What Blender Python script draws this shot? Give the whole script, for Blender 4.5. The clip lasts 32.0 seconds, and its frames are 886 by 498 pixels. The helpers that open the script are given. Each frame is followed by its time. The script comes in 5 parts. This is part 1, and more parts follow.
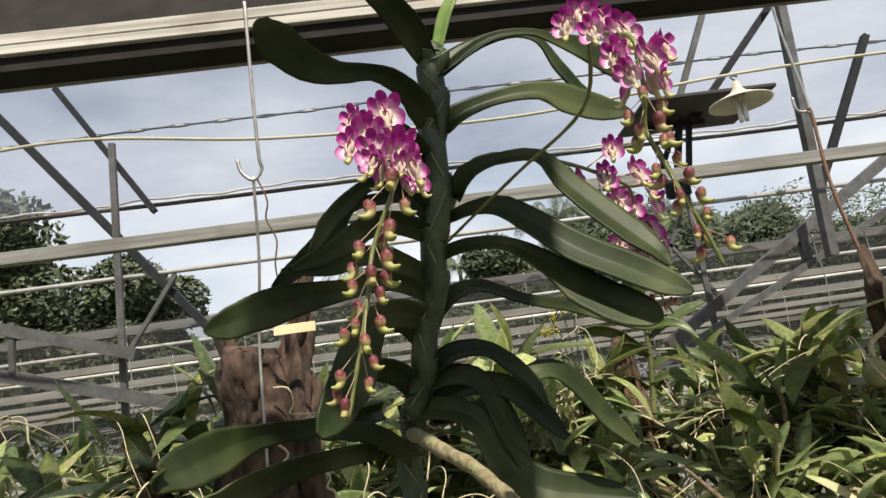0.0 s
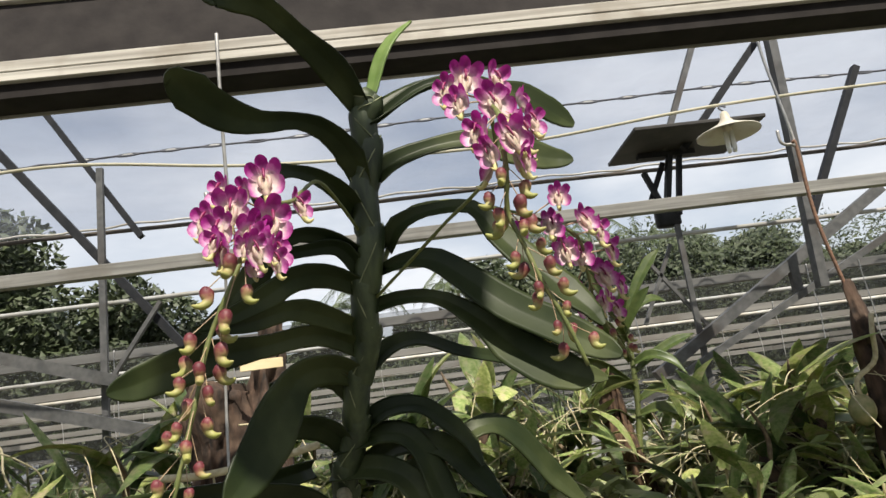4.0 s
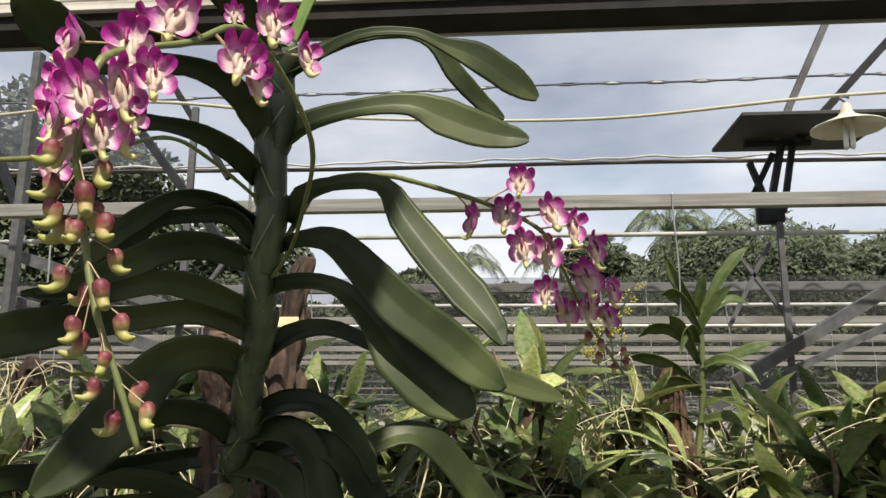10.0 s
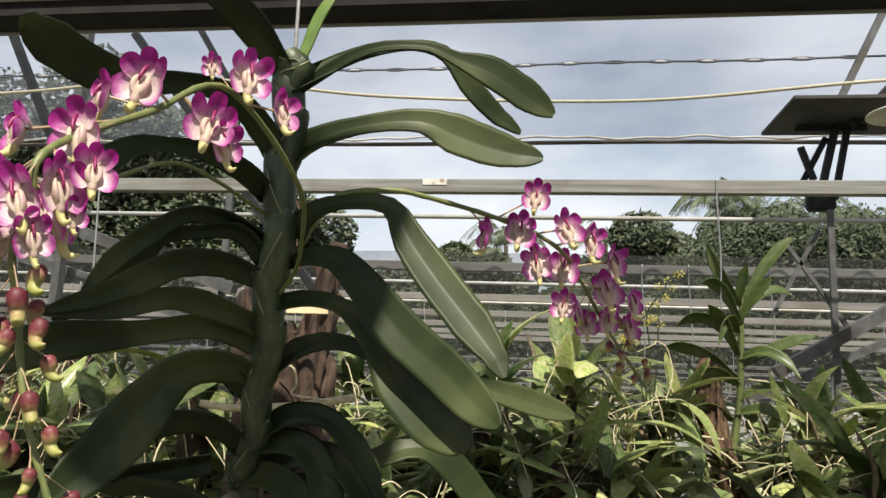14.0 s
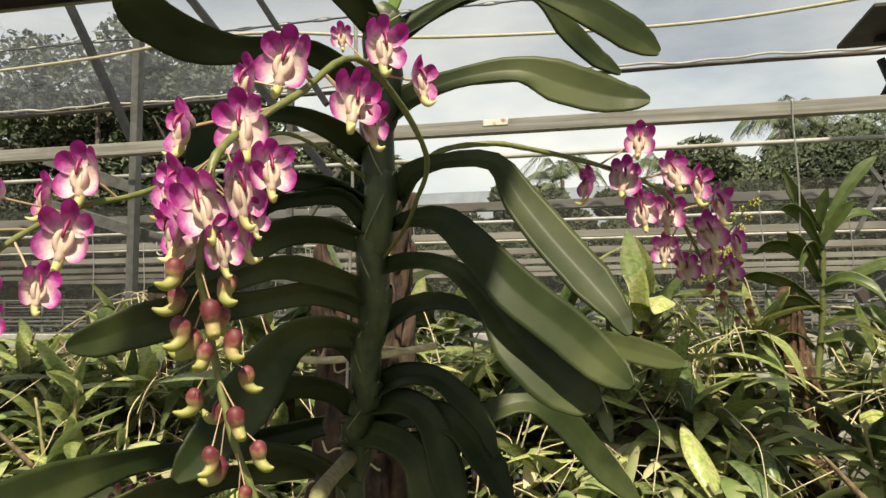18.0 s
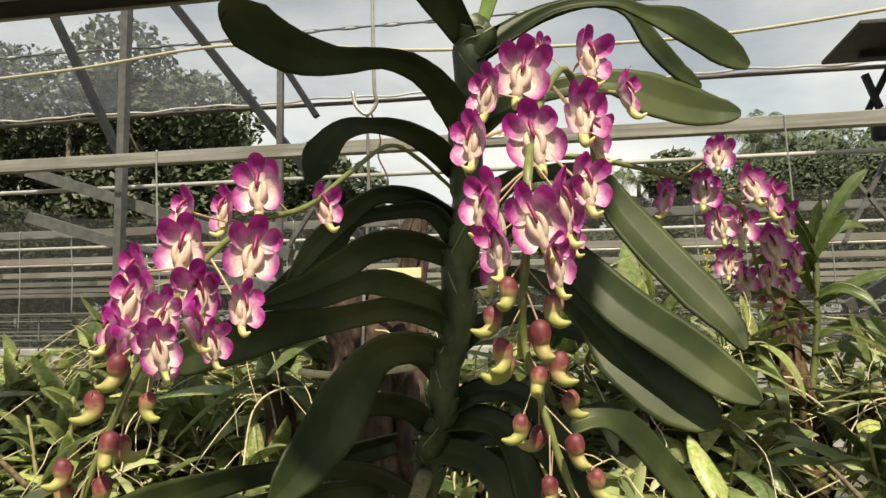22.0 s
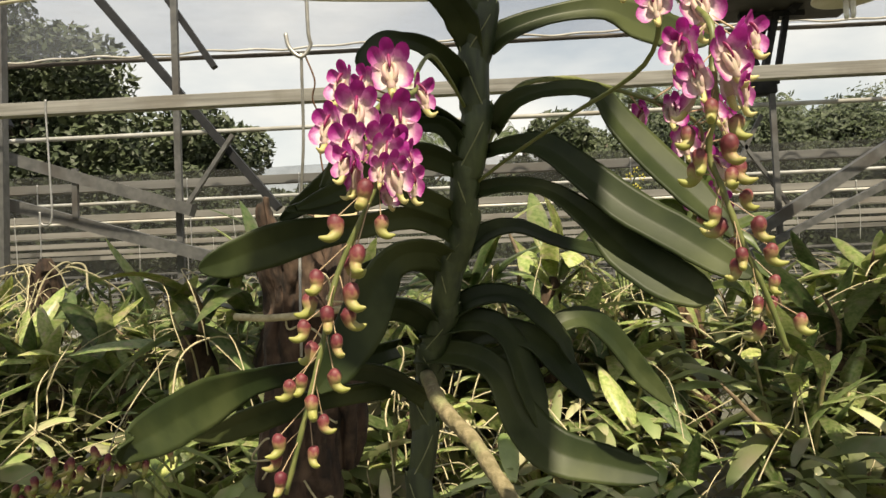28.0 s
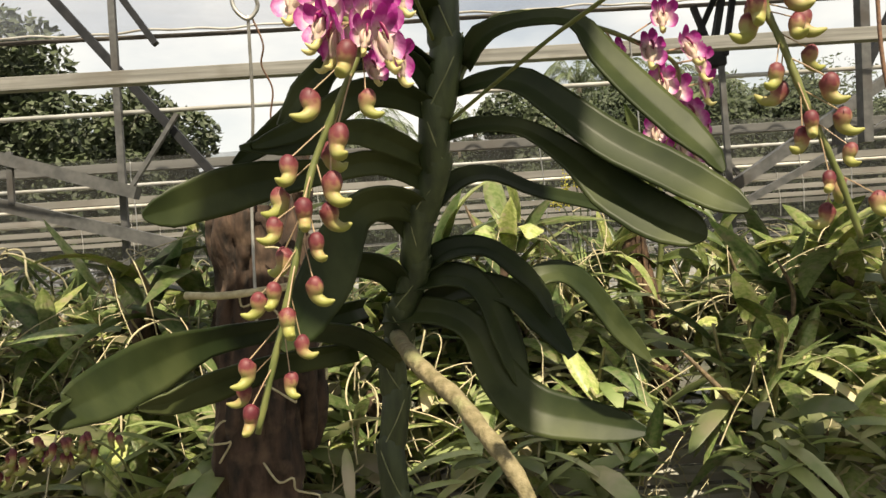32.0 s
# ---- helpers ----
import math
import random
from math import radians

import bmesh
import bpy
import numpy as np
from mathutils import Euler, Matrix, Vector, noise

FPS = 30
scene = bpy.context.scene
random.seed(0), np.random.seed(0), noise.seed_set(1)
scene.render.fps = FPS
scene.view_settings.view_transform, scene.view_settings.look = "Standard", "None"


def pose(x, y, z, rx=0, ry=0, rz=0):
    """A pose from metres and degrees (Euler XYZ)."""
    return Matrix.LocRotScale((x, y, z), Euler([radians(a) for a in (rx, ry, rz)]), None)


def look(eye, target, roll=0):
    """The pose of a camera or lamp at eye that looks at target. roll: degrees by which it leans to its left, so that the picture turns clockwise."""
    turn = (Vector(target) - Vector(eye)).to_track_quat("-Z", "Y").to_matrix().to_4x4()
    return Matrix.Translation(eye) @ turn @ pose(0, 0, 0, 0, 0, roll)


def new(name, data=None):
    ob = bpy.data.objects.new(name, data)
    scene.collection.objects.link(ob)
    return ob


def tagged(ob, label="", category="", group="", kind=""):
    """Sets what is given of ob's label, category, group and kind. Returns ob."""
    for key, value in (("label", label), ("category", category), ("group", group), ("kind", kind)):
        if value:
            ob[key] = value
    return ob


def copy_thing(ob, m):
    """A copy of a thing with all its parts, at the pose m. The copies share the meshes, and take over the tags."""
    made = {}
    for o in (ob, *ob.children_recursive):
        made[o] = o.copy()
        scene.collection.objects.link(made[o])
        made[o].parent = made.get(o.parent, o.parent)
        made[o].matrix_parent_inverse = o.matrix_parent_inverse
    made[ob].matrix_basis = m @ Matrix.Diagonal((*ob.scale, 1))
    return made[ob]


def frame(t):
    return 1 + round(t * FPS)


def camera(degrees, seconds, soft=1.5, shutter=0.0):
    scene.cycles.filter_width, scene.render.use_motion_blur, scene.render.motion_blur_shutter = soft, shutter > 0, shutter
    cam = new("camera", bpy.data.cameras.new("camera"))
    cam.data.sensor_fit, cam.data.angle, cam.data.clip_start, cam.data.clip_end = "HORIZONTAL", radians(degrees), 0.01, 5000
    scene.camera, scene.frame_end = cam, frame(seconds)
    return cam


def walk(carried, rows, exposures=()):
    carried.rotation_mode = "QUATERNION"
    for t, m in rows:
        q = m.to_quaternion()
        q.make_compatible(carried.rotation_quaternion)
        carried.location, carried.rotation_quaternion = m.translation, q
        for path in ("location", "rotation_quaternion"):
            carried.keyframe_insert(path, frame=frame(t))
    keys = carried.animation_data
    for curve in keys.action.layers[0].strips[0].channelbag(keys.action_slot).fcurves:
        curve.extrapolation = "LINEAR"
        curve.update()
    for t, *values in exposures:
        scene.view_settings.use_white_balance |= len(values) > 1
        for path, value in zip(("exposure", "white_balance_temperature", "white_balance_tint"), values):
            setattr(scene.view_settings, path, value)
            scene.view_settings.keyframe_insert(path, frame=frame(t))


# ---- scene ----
cam = camera(61.35, 32.0, soft=1.5)
# seconds, eye, yaw, pitch, roll in degrees
PATH = [
    (0, (-0.0445, -0.7388, 1.0988), -3.75, 11.74, -8.19),
    (0.5, (-0.0463, -0.7355, 1.0987), -4.60, 11.46, -9.21),
    (1, (-0.0430, -0.7298, 1.1045), -5.94, 11.30, -10.15),
    (1.5, (-0.0459, -0.7158, 1.1127), -7.12, 11.73, -10.78),
    (2, (-0.0294, -0.7113, 1.1223), -7.08, 13.92, -11.93),
    (2.5, (-0.0131, -0.7302, 1.1303), -6.71, 14.96, -12.31),
    (3, (-0.0049, -0.7253, 1.1287), -6.56, 14.91, -10.02),
    (3.5, (0.0175, -0.7334, 1.1176), -4.84, 14.40, -9.05),
    (5.5, (0.0667, -0.6475, 1.1727), -3.03, 11.20, -4.58),
    (6, (0.0977, -0.6506, 1.1601), -1.22, 11.64, -5.16),
    (6.5, (0.1250, -0.6471, 1.1635), -0.36, 10.21, -3.92),
    (7, (0.1654, -0.6572, 1.1435), 1.00, 9.91, -5.16),
    (7.5, (0.1926, -0.5984, 1.1472), 0.25, 8.99, -5.07),
    (8, (0.1959, -0.5849, 1.1471), -0.88, 8.41, -5.47),
    (8.5, (0.1942, -0.5801, 1.1489), -1.53, 8.22, -5.34),
    (9, (0.1964, -0.6194, 1.1402), -0.36, 9.00, -3.63),
    (9.5, (0.1988, -0.6070, 1.1492), 1.61, 10.02, -1.57),
    (10, (0.2187, -0.6068, 1.1604), 4.73, 11.31, 0.34),
    (10.5, (0.2457, -0.5958, 1.1614), 7.01, 12.86, -0.06),
    (11, (0.2489, -0.5931, 1.1711), 8.44, 13.07, -0.68),
    (11.5, (0.2555, -0.6015, 1.1847), 9.21, 14.20, -0.59),
    (12, (0.2607, -0.6066, 1.1863), 9.25, 15.38, 0.30),
    (12.5, (0.2534, -0.6172, 1.1957), 8.42, 14.77, 0.71),
    (13, (0.2450, -0.6152, 1.2049), 8.00, 13.36, 1.49),
    (13.5, (0.2449, -0.6164, 1.2067), 8.08, 11.41, 2.00),
    (14, (0.2487, -0.6008, 1.2053), 8.09, 9.11, 2.22),
    (14.5, (0.2708, -0.5748, 1.1972), 7.76, 7.93, 0.64),
    (16.5, (0.2788, -0.5819, 1.2073), 11.32, 6.40, 0.71),
    (17, (0.2554, -0.5889, 1.2171), 11.42, 4.45, 1.72),
    (17.5, (0.2300, -0.5884, 1.2136), 11.89, 4.15, -0.46),
    (18, (0.2032, -0.5929, 1.2215), 12.35, 4.44, -0.51),
    (18.5, (0.1816, -0.5990, 1.2241), 11.97, 5.63, -1.00),
    (19, (0.1765, -0.5944, 1.2245), 11.26, 6.51, -1.17),
    (19.5, (0.1707, -0.5988, 1.2216), 10.49, 7.08, -1.63),
    (20, (0.1554, -0.5888, 1.2287), 9.96, 6.51, -2.21),
    (20.5, (0.1527, -0.5964, 1.2261), 11.04, 5.83, -2.31),
    (21, (0.1310, -0.5989, 1.2265), 11.73, 4.83, -1.85),
    (21.5, (0.1168, -0.6049, 1.2219), 11.24, 4.98, -1.10),
    (22, (0.1033, -0.6036, 1.2250), 10.33, 5.35, -0.79),
    (22.5, (0.0864, -0.6048, 1.2253), 9.06, 6.05, -0.46),
    (23, (0.0734, -0.6038, 1.2286), 7.72, 6.45, -0.53),
    (23.5, (0.0678, -0.6044, 1.2254), 6.77, 6.28, -1.04),
    (24, (0.0525, -0.6044, 1.2261), 5.58, 6.22, -1.13),
    (24.5, (0.0419, -0.6029, 1.2239), 4.47, 5.38, -1.30),
    (25, (0.0379, -0.6098, 1.2200), 3.42, 4.80, -1.33),
    (25.5, (0.0302, -0.6044, 1.2213), 2.61, 4.24, -1.30),
    (27.5, (0.0029, -0.6394, 1.1888), 2.33, 2.63, -3.07),
    (28, (-0.0038, -0.6683, 1.1773), 1.80, 2.13, -2.41),
    (28.5, (-0.0163, -0.6903, 1.1657), 0.70, 1.84, -2.76),
    (29, (-0.0174, -0.6964, 1.1637), 0.95, 2.29, -2.73),
    (29.5, (-0.0243, -0.6984, 1.1628), 1.41, 1.85, -2.47),
    (30, (-0.0326, -0.7009, 1.1501), 1.51, 1.47, -1.36),
    (30.5, (-0.0364, -0.6969, 1.1421), 0.63, 1.67, -0.73),
    (31, (-0.0366, -0.6472, 1.1532), 0.50, 0.60, -1.89),
    (31.5, (-0.0366, -0.6347, 1.1442), -0.71, 1.24, -2.59),
    (32, (-0.0229, -0.6146, 1.1474), -1.75, 0.70, -3.86),
]


def gaze(eye, yaw, pitch, roll):
    y, p = radians(yaw), radians(pitch)
    ahead = Vector((-math.sin(y) * math.cos(p), math.cos(y) * math.cos(p), math.sin(p)))
    return look(eye, Vector(eye) + ahead, roll)


EXPOSURES = [(0, 0.75, 6850, 10), (3, 0.73, 6800, 10), (9, 0.81, 6850, 10), (13, 0.76, 6850, 9), (14, 0.80, 6850, 9), (17, 0.83, 7900, 4), (25, 0.84, 7800, 4), (28, 0.87, 8000, 7), (30, 0.86, 8100, 8), (31, 0.96, 8050, 8), (32, 1.00, 8050, 8)]
walk(cam, [(t, gaze(eye, yaw, pitch, roll)) for t, eye, yaw, pitch, roll in PATH], EXPOSURES)

# ---- world, sun, exposure ----
SUN_DIR = Vector((0.18, -0.68, 1.0)).normalized()
world = bpy.data.worlds.new("world")
scene.world = world
world.use_nodes = True
wn, wl = world.node_tree.nodes, world.node_tree.links
bgn = wn["Background"]
sky = wn.new("ShaderNodeTexSky")
sky.sky_type, sky.sun_disc = "NISHITA", False
sky.sun_elevation = math.asin(SUN_DIR.z)
sky.sun_rotation = math.atan2(SUN_DIR.x, SUN_DIR.y)
cloud = wn.new("ShaderNodeTexNoise")
cloud.inputs["Scale"].default_value, cloud.inputs["Detail"].default_value = 3.0, 6.0
cramp = wn.new("ShaderNodeValToRGB")
cramp.color_ramp.elements[0].position, cramp.color_ramp.elements[1].position = 0.28, 0.62
cramp.color_ramp.elements[0].color = (0.3, 0.3, 0.3, 1)
tc = wn.new("ShaderNodeTexCoord")
wmap = wn.new("ShaderNodeMapping")
wmap.inputs["Scale"].default_value = (1, 1, 2.6)
wl.new(tc.outputs["Generated"], wmap.inputs["Vector"])
wl.new(wmap.outputs["Vector"], cloud.inputs["Vector"])
wl.new(cloud.outputs["Fac"], cramp.inputs["Fac"])
wmix = wn.new("ShaderNodeMix")
wmix.data_type = "RGBA"
wmix.inputs[7].default_value = (7.9, 8.4, 9.2, 1)
wl.new(cramp.outputs["Color"], wmix.inputs[0])
wl.new(sky.outputs["Color"], wmix.inputs[6])
wl.new(wmix.outputs[2], bgn.inputs["Color"])
bgn.inputs["Strength"].default_value = 0.068
sun = new("sun", bpy.data.lights.new("sun", "SUN"))
sun.data.energy, sun.data.angle, sun.data.color = 5.0, radians(0.6), (1.0, 0.95, 0.85)
sun.matrix_world = Matrix.Translation((0, -3, 8)) @ SUN_DIR.to_track_quat("Z", "Y").to_matrix().to_4x4()


# ---- materials ----
def material(name, a, b=None, scale=20.0, rough=0.6, bump=0.0, metal=0.0, detail=6.0, stretch=(1, 1, 1), rand=0.0,
             stain=None, stain_scale=3.0, translucent=0.0, spec=0.5, lo=0.35, hi=0.65, island=0.0):
    """Two-colour noise material; stain is a second, larger noise laid over; rand varies value from object to object."""
    m = bpy.data.materials.new(name)
    m.use_nodes = True
    n, l = m.node_tree.nodes, m.node_tree.links
    p = n["Principled BSDF"]
    p.inputs["Roughness"].default_value, p.inputs["Metallic"].default_value = rough, metal
    p.inputs["Specular IOR Level"].default_value = spec
    co = n.new("ShaderNodeTexCoord")
    mp = n.new("ShaderNodeMapping")
    mp.inputs["Scale"].default_value = stretch
    l.new(co.outputs["Object"], mp.inputs["Vector"])
    nz = n.new("ShaderNodeTexNoise")
    nz.inputs["Scale"].default_value, nz.inputs["Detail"].default_value = scale, detail
    l.new(mp.outputs["Vector"], nz.inputs["Vector"])
    rp = n.new("ShaderNodeValToRGB")
    rp.color_ramp.elements[0].position, rp.color_ramp.elements[1].position = lo, hi
    rp.color_ramp.elements[0].color, rp.color_ramp.elements[1].color = (*a, 1), (*(b or a), 1)
    l.new(nz.outputs["Fac"], rp.inputs["Fac"])
    out = rp.outputs["Color"]
    if stain:
        n2 = n.new("ShaderNodeTexNoise")
        n2.inputs["Scale"].default_value, n2.inputs["Detail"].default_value = stain_scale, 8.0
        l.new(co.outputs["Object"], n2.inputs["Vector"])
        r2 = n.new("ShaderNodeValToRGB")
        r2.color_ramp.elements[0].position, r2.color_ramp.elements[1].position = 0.50, 0.68
        l.new(n2.outputs["Fac"], r2.inputs["Fac"])
        mx = n.new("ShaderNodeMix")
        mx.data_type = "RGBA"
        mx.inputs[7].default_value = (*stain, 1)
        l.new(r2.outputs["Color"], mx.inputs[0])
        l.new(out, mx.inputs[6])
        out = mx.outputs[2]
    if island:
        ge, hv, mi = n.new("ShaderNodeNewGeometry"), n.new("ShaderNodeHueSaturation"), n.new("ShaderNodeMapRange")
        mi.inputs["To Min"].default_value, mi.inputs["To Max"].default_value = 1 - island, 1 + island
        l.new(ge.outputs["Random Per Island"], mi.inputs["Value"])
        l.new(mi.outputs["Result"], hv.inputs["Value"])
        l.new(out, hv.inputs["Color"])
        out = hv.outputs["Color"]
    if rand:
        oi = n.new("ShaderNodeObjectInfo")
        hs = n.new("ShaderNodeHueSaturation")
        mr = n.new("ShaderNodeMapRange")
        mr.inputs["To Min"].default_value, mr.inputs["To Max"].default_value = 1 - rand, 1 + rand
        l.new(oi.outputs["Random"], mr.inputs["Value"])
        l.new(mr.outputs["Result"], hs.inputs["Value"])
        mh = n.new("ShaderNodeMapRange")
        mh.inputs["To Min"].default_value, mh.inputs["To Max"].default_value = 0.5 + 0.06 * rand, 0.5 - 0.06 * rand
        l.new(oi.outputs["Random"], mh.inputs["Value"])
        l.new(mh.outputs["Result"], hs.inputs["Hue"])
        l.new(out, hs.inputs["Color"])
        out = hs.outputs["Color"]
    l.new(out, p.inputs["Base Color"])
    if bump:
        bp = n.new("ShaderNodeBump")
        bp.inputs["Strength"].default_value, bp.inputs["Distance"].default_value = bump, 0.01
        l.new(nz.outputs["Fac"], bp.inputs["Height"])
        l.new(bp.outputs["Normal"], p.inputs["Normal"])
    if translucent:
        tr = n.new("ShaderNodeBsdfTranslucent")
        l.new(out, tr.inputs["Color"])
        ms = n.new("ShaderNodeMixShader")
        ms.inputs[0].default_value = translucent
        l.new(p.outputs[0], ms.inputs[1])
        l.new(tr.outputs[0], ms.inputs[2])
        l.new(ms.outputs[0], n["Material Output"].inputs["Surface"])
    return m


def net_material(name, colour, clear, glow, tint):
    """Woven shade cloth: part clear, part scattering cloth with fine threads."""
    m = bpy.data.materials.new(name)
    m.use_nodes = True
    n, l = m.node_tree.nodes, m.node_tree.links
    p = n["Principled BSDF"]
    p.inputs["Base Color"].default_value, p.inputs["Roughness"].default_value = (*colour, 1), 0.8
    tl = n.new("ShaderNodeBsdfTranslucent")
    tl.inputs["Color"].default_value = (*colour, 1)
    m1 = n.new("ShaderNodeMixShader")
    m1.inputs[0].default_value = glow
    l.new(p.outputs[0], m1.inputs[1])
    l.new(tl.outputs[0], m1.inputs[2])
    tp = n.new("ShaderNodeBsdfTransparent")
    tp.inputs["Color"].default_value = (*tint, 1)
    co = n.new("ShaderNodeTexCoord")
    nz = n.new("ShaderNodeTexNoise")
    nz.inputs["Scale"].default_value, nz.inputs["Detail"].default_value = 2.5, 5.0
    l.new(co.outputs["Object"], nz.inputs["Vector"])
    mr = n.new("ShaderNodeMapRange")
    mr.inputs["From Min"].default_value, mr.inputs["From Max"].default_value = 0.3, 0.7
    mr.inputs["To Min"].default_value, mr.inputs["To Max"].default_value = clear - 0.07, clear + 0.07
    l.new(nz.outputs["Fac"], mr.inputs["Value"])
    m2 = n.new("ShaderNodeMixShader")
    l.new(mr.outputs["Result"], m2.inputs[0])
    l.new(m1.outputs[0], m2.inputs[1])
    l.new(tp.outputs[0], m2.inputs[2])
    l.new(m2.outputs[0], n["Material Output"].inputs["Surface"])
    return m


def petal_material():
    """White towards the flower's heart, magenta at the petal ends."""
    m = bpy.data.materials.new("petal")
    m.use_nodes = True
    n, l = m.node_tree.nodes, m.node_tree.links
    p = n["Principled BSDF"]
    p.inputs["Roughness"].default_value = 0.45
    co = n.new("ShaderNodeTexCoord")
    sp = n.new("ShaderNodeVectorMath")
    sp.operation = "MULTIPLY"
    sp.inputs[1].default_value = (0.95, 0, 1)
    low = n.new("ShaderNodeVectorMath")
    low.inputs[1].default_value = (0, 0, 0.24)
    ln = n.new("ShaderNodeVectorMath")
    ln.operation = "LENGTH"
    nz = n.new("ShaderNodeTexNoise")
    nz.inputs["Scale"].default_value = 5.0
    l.new(co.outputs["Object"], nz.inputs["Vector"])
    l.new(co.outputs["Object"], low.inputs[0])
    l.new(low.outputs[0], sp.inputs[0])
    l.new(sp.outputs[0], ln.inputs[0])
    ad = n.new("ShaderNodeMath")
    ad.operation = "MULTIPLY_ADD"
    ad.inputs[1].default_value, ad.inputs[2].default_value = 0.26, -0.13
    l.new(nz.outputs["Fac"], ad.inputs[0])
    sm = n.new("ShaderNodeMath")
    l.new(ad.outputs[0], sm.inputs[0])
    l.new(ln.outputs["Value"], sm.inputs[1])
    rp = n.new("ShaderNodeValToRGB")
    e = rp.color_ramp.elements
    e[0].position, e[0].color = 0.50, (0.66, 0.52, 0.52, 1)
    e[1].position, e[1].color = 0.92, (0.32, 0.014, 0.21, 1)
    x = e.new(0.73)
    x.color = (0.54, 0.17, 0.42, 1)
    l.new(sm.outputs[0], rp.inputs["Fac"])
    oi, hs, mr = n.new("ShaderNodeObjectInfo"), n.new("ShaderNodeHueSaturation"), n.new("ShaderNodeMapRange")
    mr.inputs["To Min"].default_value, mr.inputs["To Max"].default_value = 0.88, 1.05
    l.new(oi.outputs["Random"], mr.inputs["Value"])
    l.new(mr.outputs["Result"], hs.inputs["Value"])
    l.new(rp.outputs["Color"], hs.inputs["Color"])
    l.new(hs.outputs["Color"], p.inputs["Base Color"])
    fine = n.new("ShaderNodeTexNoise")
    fine.inputs["Scale"].default_value = 9.0
    l.new(co.outputs["Object"], fine.inputs["Vector"])
    bp = n.new("ShaderNodeBump")
    bp.inputs["Strength"].default_value, bp.inputs["Distance"].default_value = 0.12, 0.03
    l.new(fine.outputs["Fac"], bp.inputs["Height"])
    l.new(bp.outputs["Normal"], p.inputs["Normal"])
    tr = n.new("ShaderNodeBsdfTranslucent")
    l.new(hs.outputs["Color"], tr.inputs["Color"])
    ms = n.new("ShaderNodeMixShader")
    ms.inputs[0].default_value = 0.35
    l.new(p.outputs[0], ms.inputs[1])
    l.new(tr.outputs[0], ms.inputs[2])
    l.new(ms.outputs[0], n["Material Output"].inputs["Surface"])
    return m


def bud_material():
    """Maroon hood that fades through cream into a yellow-green spur."""
    m = bpy.data.materials.new("bud")
    m.use_nodes = True
    n, l = m.node_tree.nodes, m.node_tree.links
    p = n["Principled BSDF"]
    p.inputs["Roughness"].default_value = 0.6
    co, sp, nz, oi = (n.new("ShaderNode" + k) for k in ("TexCoord", "SeparateXYZ", "TexNoise", "ObjectInfo"))
    nz.inputs["Scale"].default_value = 2.5
    l.new(co.outputs["Object"], sp.inputs[0])
    l.new(co.outputs["Object"], nz.inputs["Vector"])
    a, b, c = (n.new("ShaderNodeMath") for _ in range(3))
    a.operation = b.operation = c.operation = "MULTIPLY_ADD"
    a.inputs[1].default_value, a.inputs[2].default_value = 0.5, -0.25
    l.new(nz.outputs["Fac"], a.inputs[0])
    b.inputs[1].default_value = 0.55
    l.new(sp.outputs["Z"], b.inputs[0])
    l.new(a.outputs[0], b.inputs[2])
    c.inputs[1].default_value = 0.22
    l.new(oi.outputs["Random"], c.inputs[0])
    l.new(b.outputs[0], c.inputs[2])
    d = n.new("ShaderNodeMath")
    d.inputs[1].default_value = 0.41
    l.new(c.outputs[0], d.inputs[0])
    rp = n.new("ShaderNodeValToRGB")
    e = rp.color_ramp.elements
    e[0].position, e[0].color = 0.03, (0.22, 0.23, 0.055, 1)
    e[1].position, e[1].color = 0.76, (0.085, 0.008, 0.016, 1)
    for pos, col in ((0.22, (0.26, 0.24, 0.085, 1)), (0.42, (0.25, 0.14, 0.075, 1)), (0.56, (0.15, 0.03, 0.034, 1))):
        e.new(pos).color = col
    l.new(d.outputs[0], rp.inputs["Fac"])
    l.new(rp.outputs["Color"], p.inputs["Base Color"])
    return m


M_LEAF = material("orchid_leaf", (0.010, 0.018, 0.006), (0.040, 0.052, 0.018), 9, 0.44, 0.06, translucent=0.10, stain=(0.058, 0.070, 0.028), stain_scale=9, spec=0.18)
M_SHOOT = material("young_leaf", (0.15, 0.24, 0.06), (0.20, 0.29, 0.09), 60, 0.4, translucent=0.3)
M_STEM = material("orchid_stem", (0.012, 0.022, 0.006), (0.060, 0.080, 0.030), 60, 0.5, 0.25, stretch=(1, 1, 0.2), lo=0.42, hi=0.72)
M_SHEATH = material("sheath_edge", (0.12, 0.145, 0.07), (0.22, 0.23, 0.13), 90, 0.6)
M_ROOT = material("aerial_root", (0.13, 0.11, 0.055), (0.23, 0.19, 0.11), 120, 0.75, 0.4, stain=(0.20, 0.22, 0.10), stain_scale=25)
M_STALK = material("flower_stalk", (0.085, 0.11, 0.032), (0.14, 0.15, 0.05), 200, 0.5)
M_PETAL = petal_material()
M_LIP = material("lip", (0.60, 0.42, 0.40), (0.60, 0.52, 0.38), 3, 0.55, translucent=0.35)
M_SPUR = material("spur", (0.50, 0.46, 0.17), (0.62, 0.57, 0.30), 3, 0.5, translucent=0.25)
M_DEEP = material("deep_magenta", (0.14, 0.004, 0.045), (0.22, 0.008, 0.085), 4, 0.5)
M_BUD = bud_material()
M_PEDICEL = material("pedicel", (0.30, 0.19, 0.13), (0.34, 0.27, 0.15), 3, 0.55)
M_BLEAF = material("bench_leaf", (0.185, 0.27, 0.085), (0.36, 0.41, 0.19), 22, 0.33, 0.1, rand=0.55, translucent=0.42, stain=(0.40, 0.37, 0.24), stain_scale=9)
